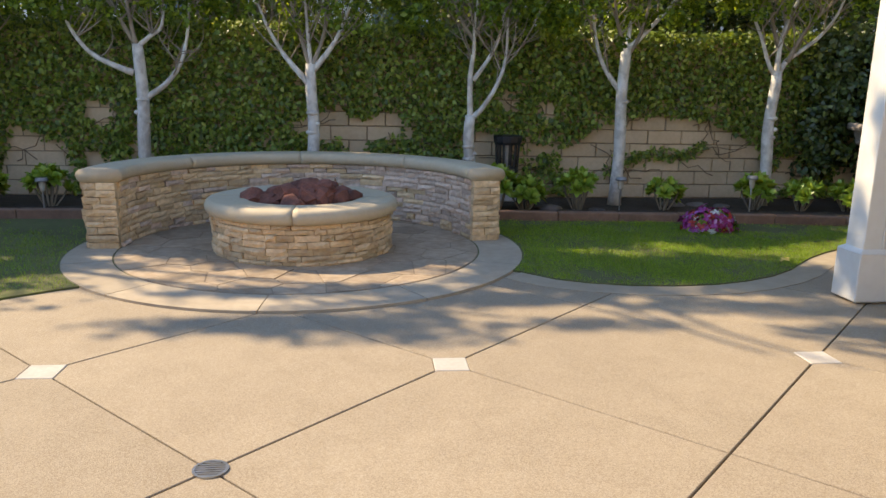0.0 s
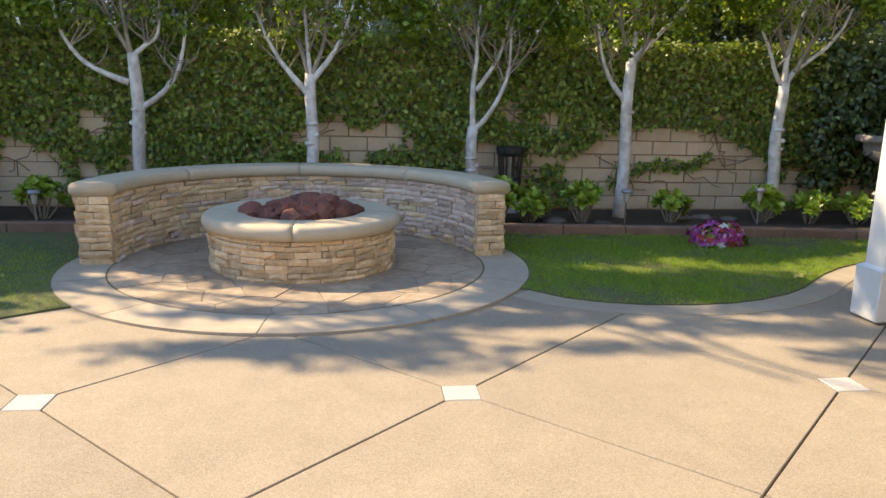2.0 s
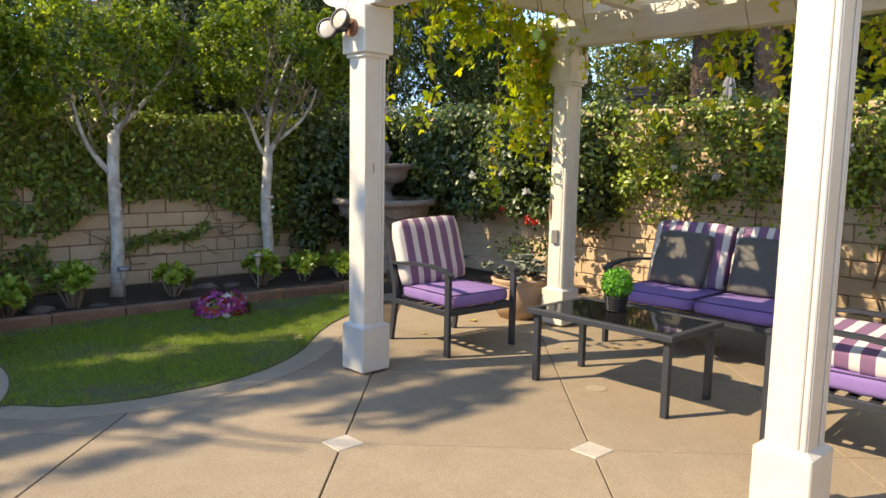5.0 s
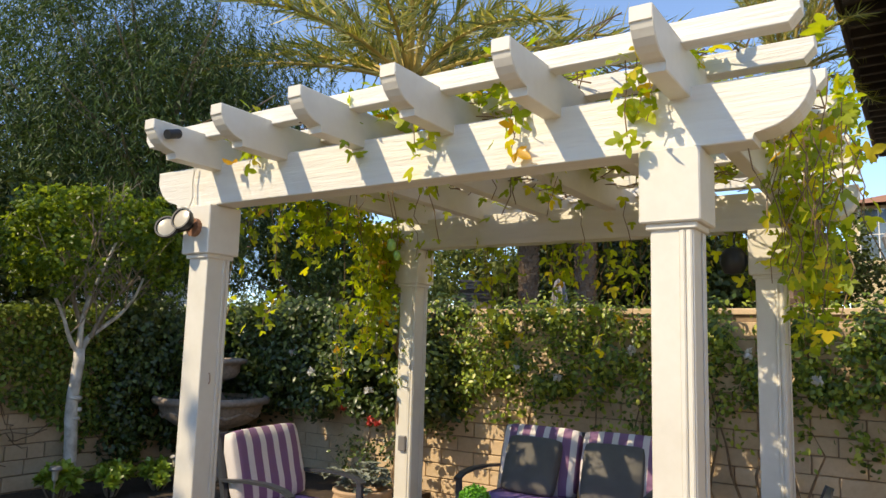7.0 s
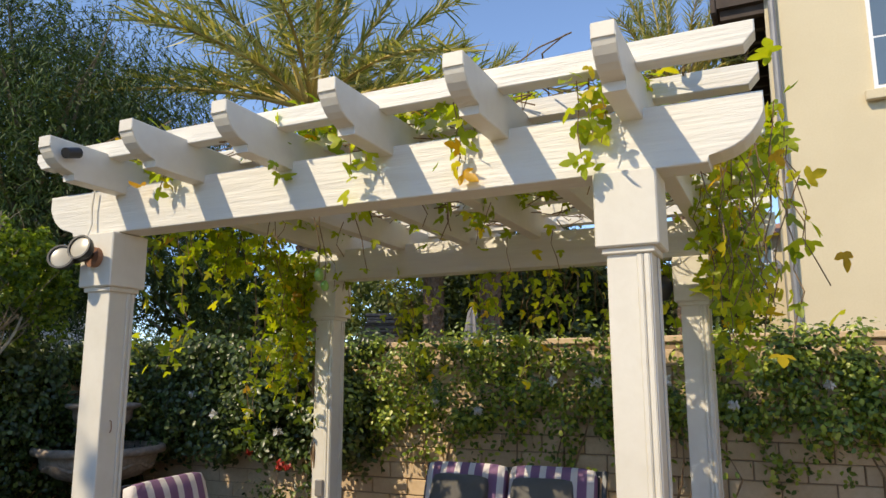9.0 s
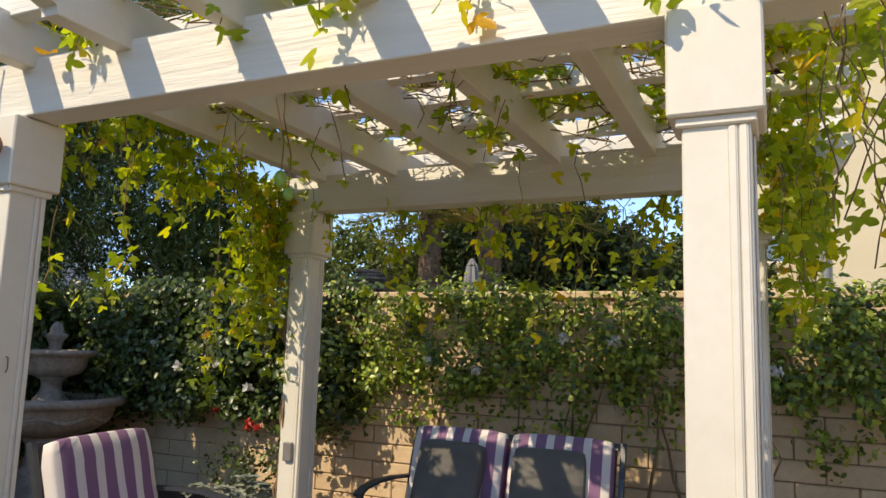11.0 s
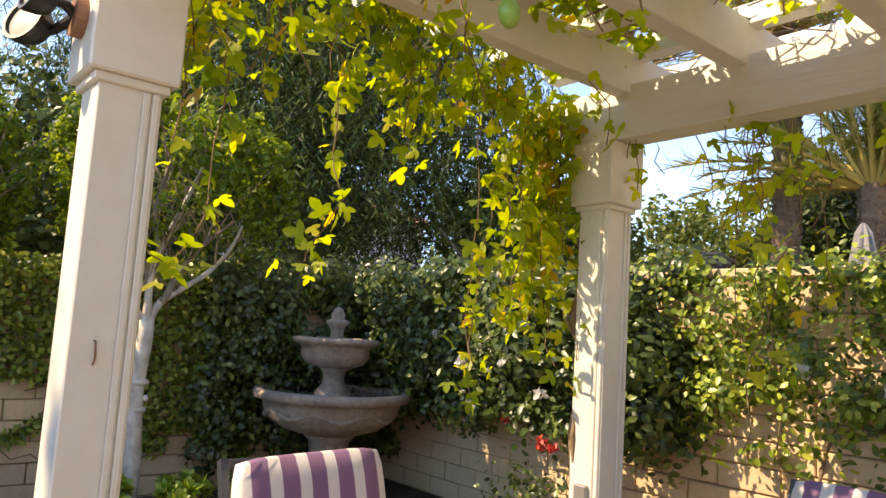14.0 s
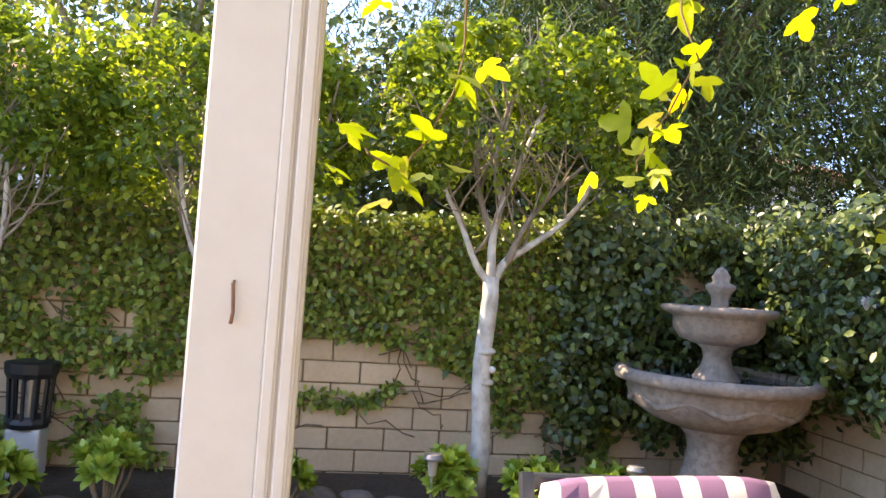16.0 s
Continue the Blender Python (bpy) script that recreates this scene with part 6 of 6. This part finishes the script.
for i in range(24):
    part("rafter_tail", boxed(0.0 + i * 0.5, 0.1 + i * 0.5, 0.0, 0.62, 7.06, 7.219), M["trim_brown"], house)
part("gutter", boxed(-0.1, 12.2, 0.665, 0.75, 7.15, 7.42, 0.02), M["trim_brown"], house)
part("downspout", tube(bmesh.new(), [(-0.06, -0.10, 0), (-0.06, -0.10, 7.6)], 0.05, 10), M["gutter"], house)
window_unit(house, 1.0, 1.5, pose(-0.03, -1.80, 5.6, 0, 0, -90))
house2 = thing("neighbour_house", "cream stucco house with a clay tile roof farther off", "house", pose(24.0, 1.75, -0.06))
part("wall", boxed(0, 6, -3.6, 0.5, 0, 5.9), M["stucco"], house2)
bm = bmesh.new()
v = [bm.verts.new(p) for p in ((-0.5, -4, 5.9), (6.5, -4, 5.9), (6.5, 0.9, 5.9), (-0.5, 0.9, 5.9), (3, -1.4, 6.9))]
for f in ((0, 1, 4), (1, 2, 4), (2, 3, 4), (3, 0, 4)):
    bm.faces.new([v[i] for i in f])
part("roof", bm, M["rooftile"], house2)
window_unit(house2, 1.0, 1.5, pose(-0.03, -0.25, 4.3, 0, 0, -90))
lan = thing("wall_lantern", "small iron lantern on the house wall", "lantern", pose(11.37, 0.86, 3.0))
part("body", lathe(bmesh.new(), [(0, 0), (0.06, 0.02), (0.09, 0.16), (0.05, 0.22), (0, 0.26)], 8), M["gutter"], lan)
part("scroll", tube(bmesh.new(), [(0, 0, 0.26), (0.02, 0.03, 0.36), (0.03, 0.0, 0.42), (0.02, -0.05, 0.38)], 0.01, 6), M["gutter"], lan)
house4 = thing("neighbour_house", "small far house with a red clay tile roof", "house", pose(24.0, 4.2, -0.06))
part("wall", boxed(0, 4, -1.0, 1.0, 0, 4.15), M["stucco"], house4)
bm = bmesh.new()
v = [bm.verts.new(p) for p in ((-0.4, -1.3, 4.15), (4.4, -1.3, 4.15), (4.4, 1.3, 4.15), (-0.4, 1.3, 4.15), (1.2, 0, 4.75), (2.8, 0, 4.75))]
for f in ((0, 1, 5, 4), (1, 2, 5), (2, 3, 4, 5), (3, 0, 4)):
    bm.faces.new([v[i] for i in f])
part("roof", bm, M["rooftile"], house4)
house3 = thing("neighbour_house", "white house with a red tile roof beyond the trees", "house", pose(9.0, 17.0, -0.06))
part("wall", boxed(-4, 5, 0, 6, 0, 4.2), M["pvc"], house3)
bm = bmesh.new()
v = [bm.verts.new(p) for p in ((-4.5, -0.5, 4.2), (5.5, -0.5, 4.2), (5.5, 6.5, 4.2), (-4.5, 6.5, 4.2), (-1.5, 3, 5.6), (2.5, 3, 5.6))]
for f in ((0, 1, 5, 4), (1, 2, 5), (2, 3, 4, 5), (3, 0, 4)):
    bm.faces.new([v[i] for i in f])
part("roof", bm, M["rooftile"], house3)

house5 = thing("neighbour_house", "pale stucco house seen through the trees", "house", pose(-2.0, 18.0, -0.06))
part("wall", boxed(-6, 6, 0, 6, 0, 4.6), M["pvc"], house5)
bm = bmesh.new()
v = [bm.verts.new(p) for p in ((-6.5, -0.5, 4.6), (6.5, -0.5, 4.6), (6.5, 6.5, 4.6), (-6.5, 6.5, 4.6), (-3, 3, 6.2), (3, 3, 6.2))]
for f in ((0, 1, 5, 4), (1, 2, 5), (2, 3, 4, 5), (3, 0, 4)):
    bm.faces.new([v[i] for i in f])
part("roof", bm, M["rooftile"], house5)
window_unit(house5, 1.2, 1.3, pose(-2.2, -0.03, 2.6))
window_unit(house5, 1.2, 1.3, pose(2.6, -0.03, 2.6))

# ---- patio slabs and inset tiles, last ----
# smooth band of concrete along the curved lawn edge
rim = [Vector(p) for p in LAWN_EAST[1:14]]
outs = []
for i, p in enumerate(rim):
    d = (rim[min(i + 1, len(rim) - 1)] - rim[max(i - 1, 0)]).normalized()
    outs.append(p + Vector((d.y, -d.x)) * 0.2)
for i in range(len(rim) - 1):
    part("edge_band", prism(bmesh.new(), [tuple(rim[i]), tuple(outs[i]), tuple(outs[i + 1]), tuple(rim[i + 1])], -0.03, 0.004), M["patio_smooth"], patio)
for (a, b) in TILES:
    cx, cy = crossing(a, b)
    ob = part("inset_tile", boxed(-TH, TH, -TH, TH, -0.03, 0.002, 0.003), M["tile"], patio)
    ob.location = (cx, cy, 0)
G = 0.004
for a in range(-6, 8):
    for b in range(-7, 8):
        cx, cy = crossing(a + 0.5, b + 0.5)
        if not (-7.8 < cx < 7.4 and -4.4 < cy < 7.0):
            continue
        if cy > 5.6 and cx < 3.9:
            continue
        half = STEP - G * math.sqrt(2)
        poly = [(-half, 0.0), (0.0, -half), (half, 0.0), (0.0, half)]
        for (ta, tb), (vx, vy) in (((a, b), (-1, 0)), ((a + 1, b), (0, 1)), ((a + 1, b + 1), (1, 0)), ((a, b + 1), (0, -1))):
            if (ta, tb) in TILES:
                poly = clip(poly, vx * (STEP - TH - 0.002), vy * (STEP - TH - 0.002), vx, vy)
        for px, py, nx, ny in ((6.6 - cx, 0, 1, 0), (-6.99 - cx, 0, -1, 0), (0, -3.59 - cy, 0, -1), (0, 6.19 - cy, 0, 1)):
            poly = clip(poly, px, py, nx, ny)
        if len(poly) > 2:
            ob = part("concrete_slab", prism(bmesh.new(), poly, -0.04, 0.0, 0.003), M["patio"], patio)
            ob.location = (cx, cy, 0)
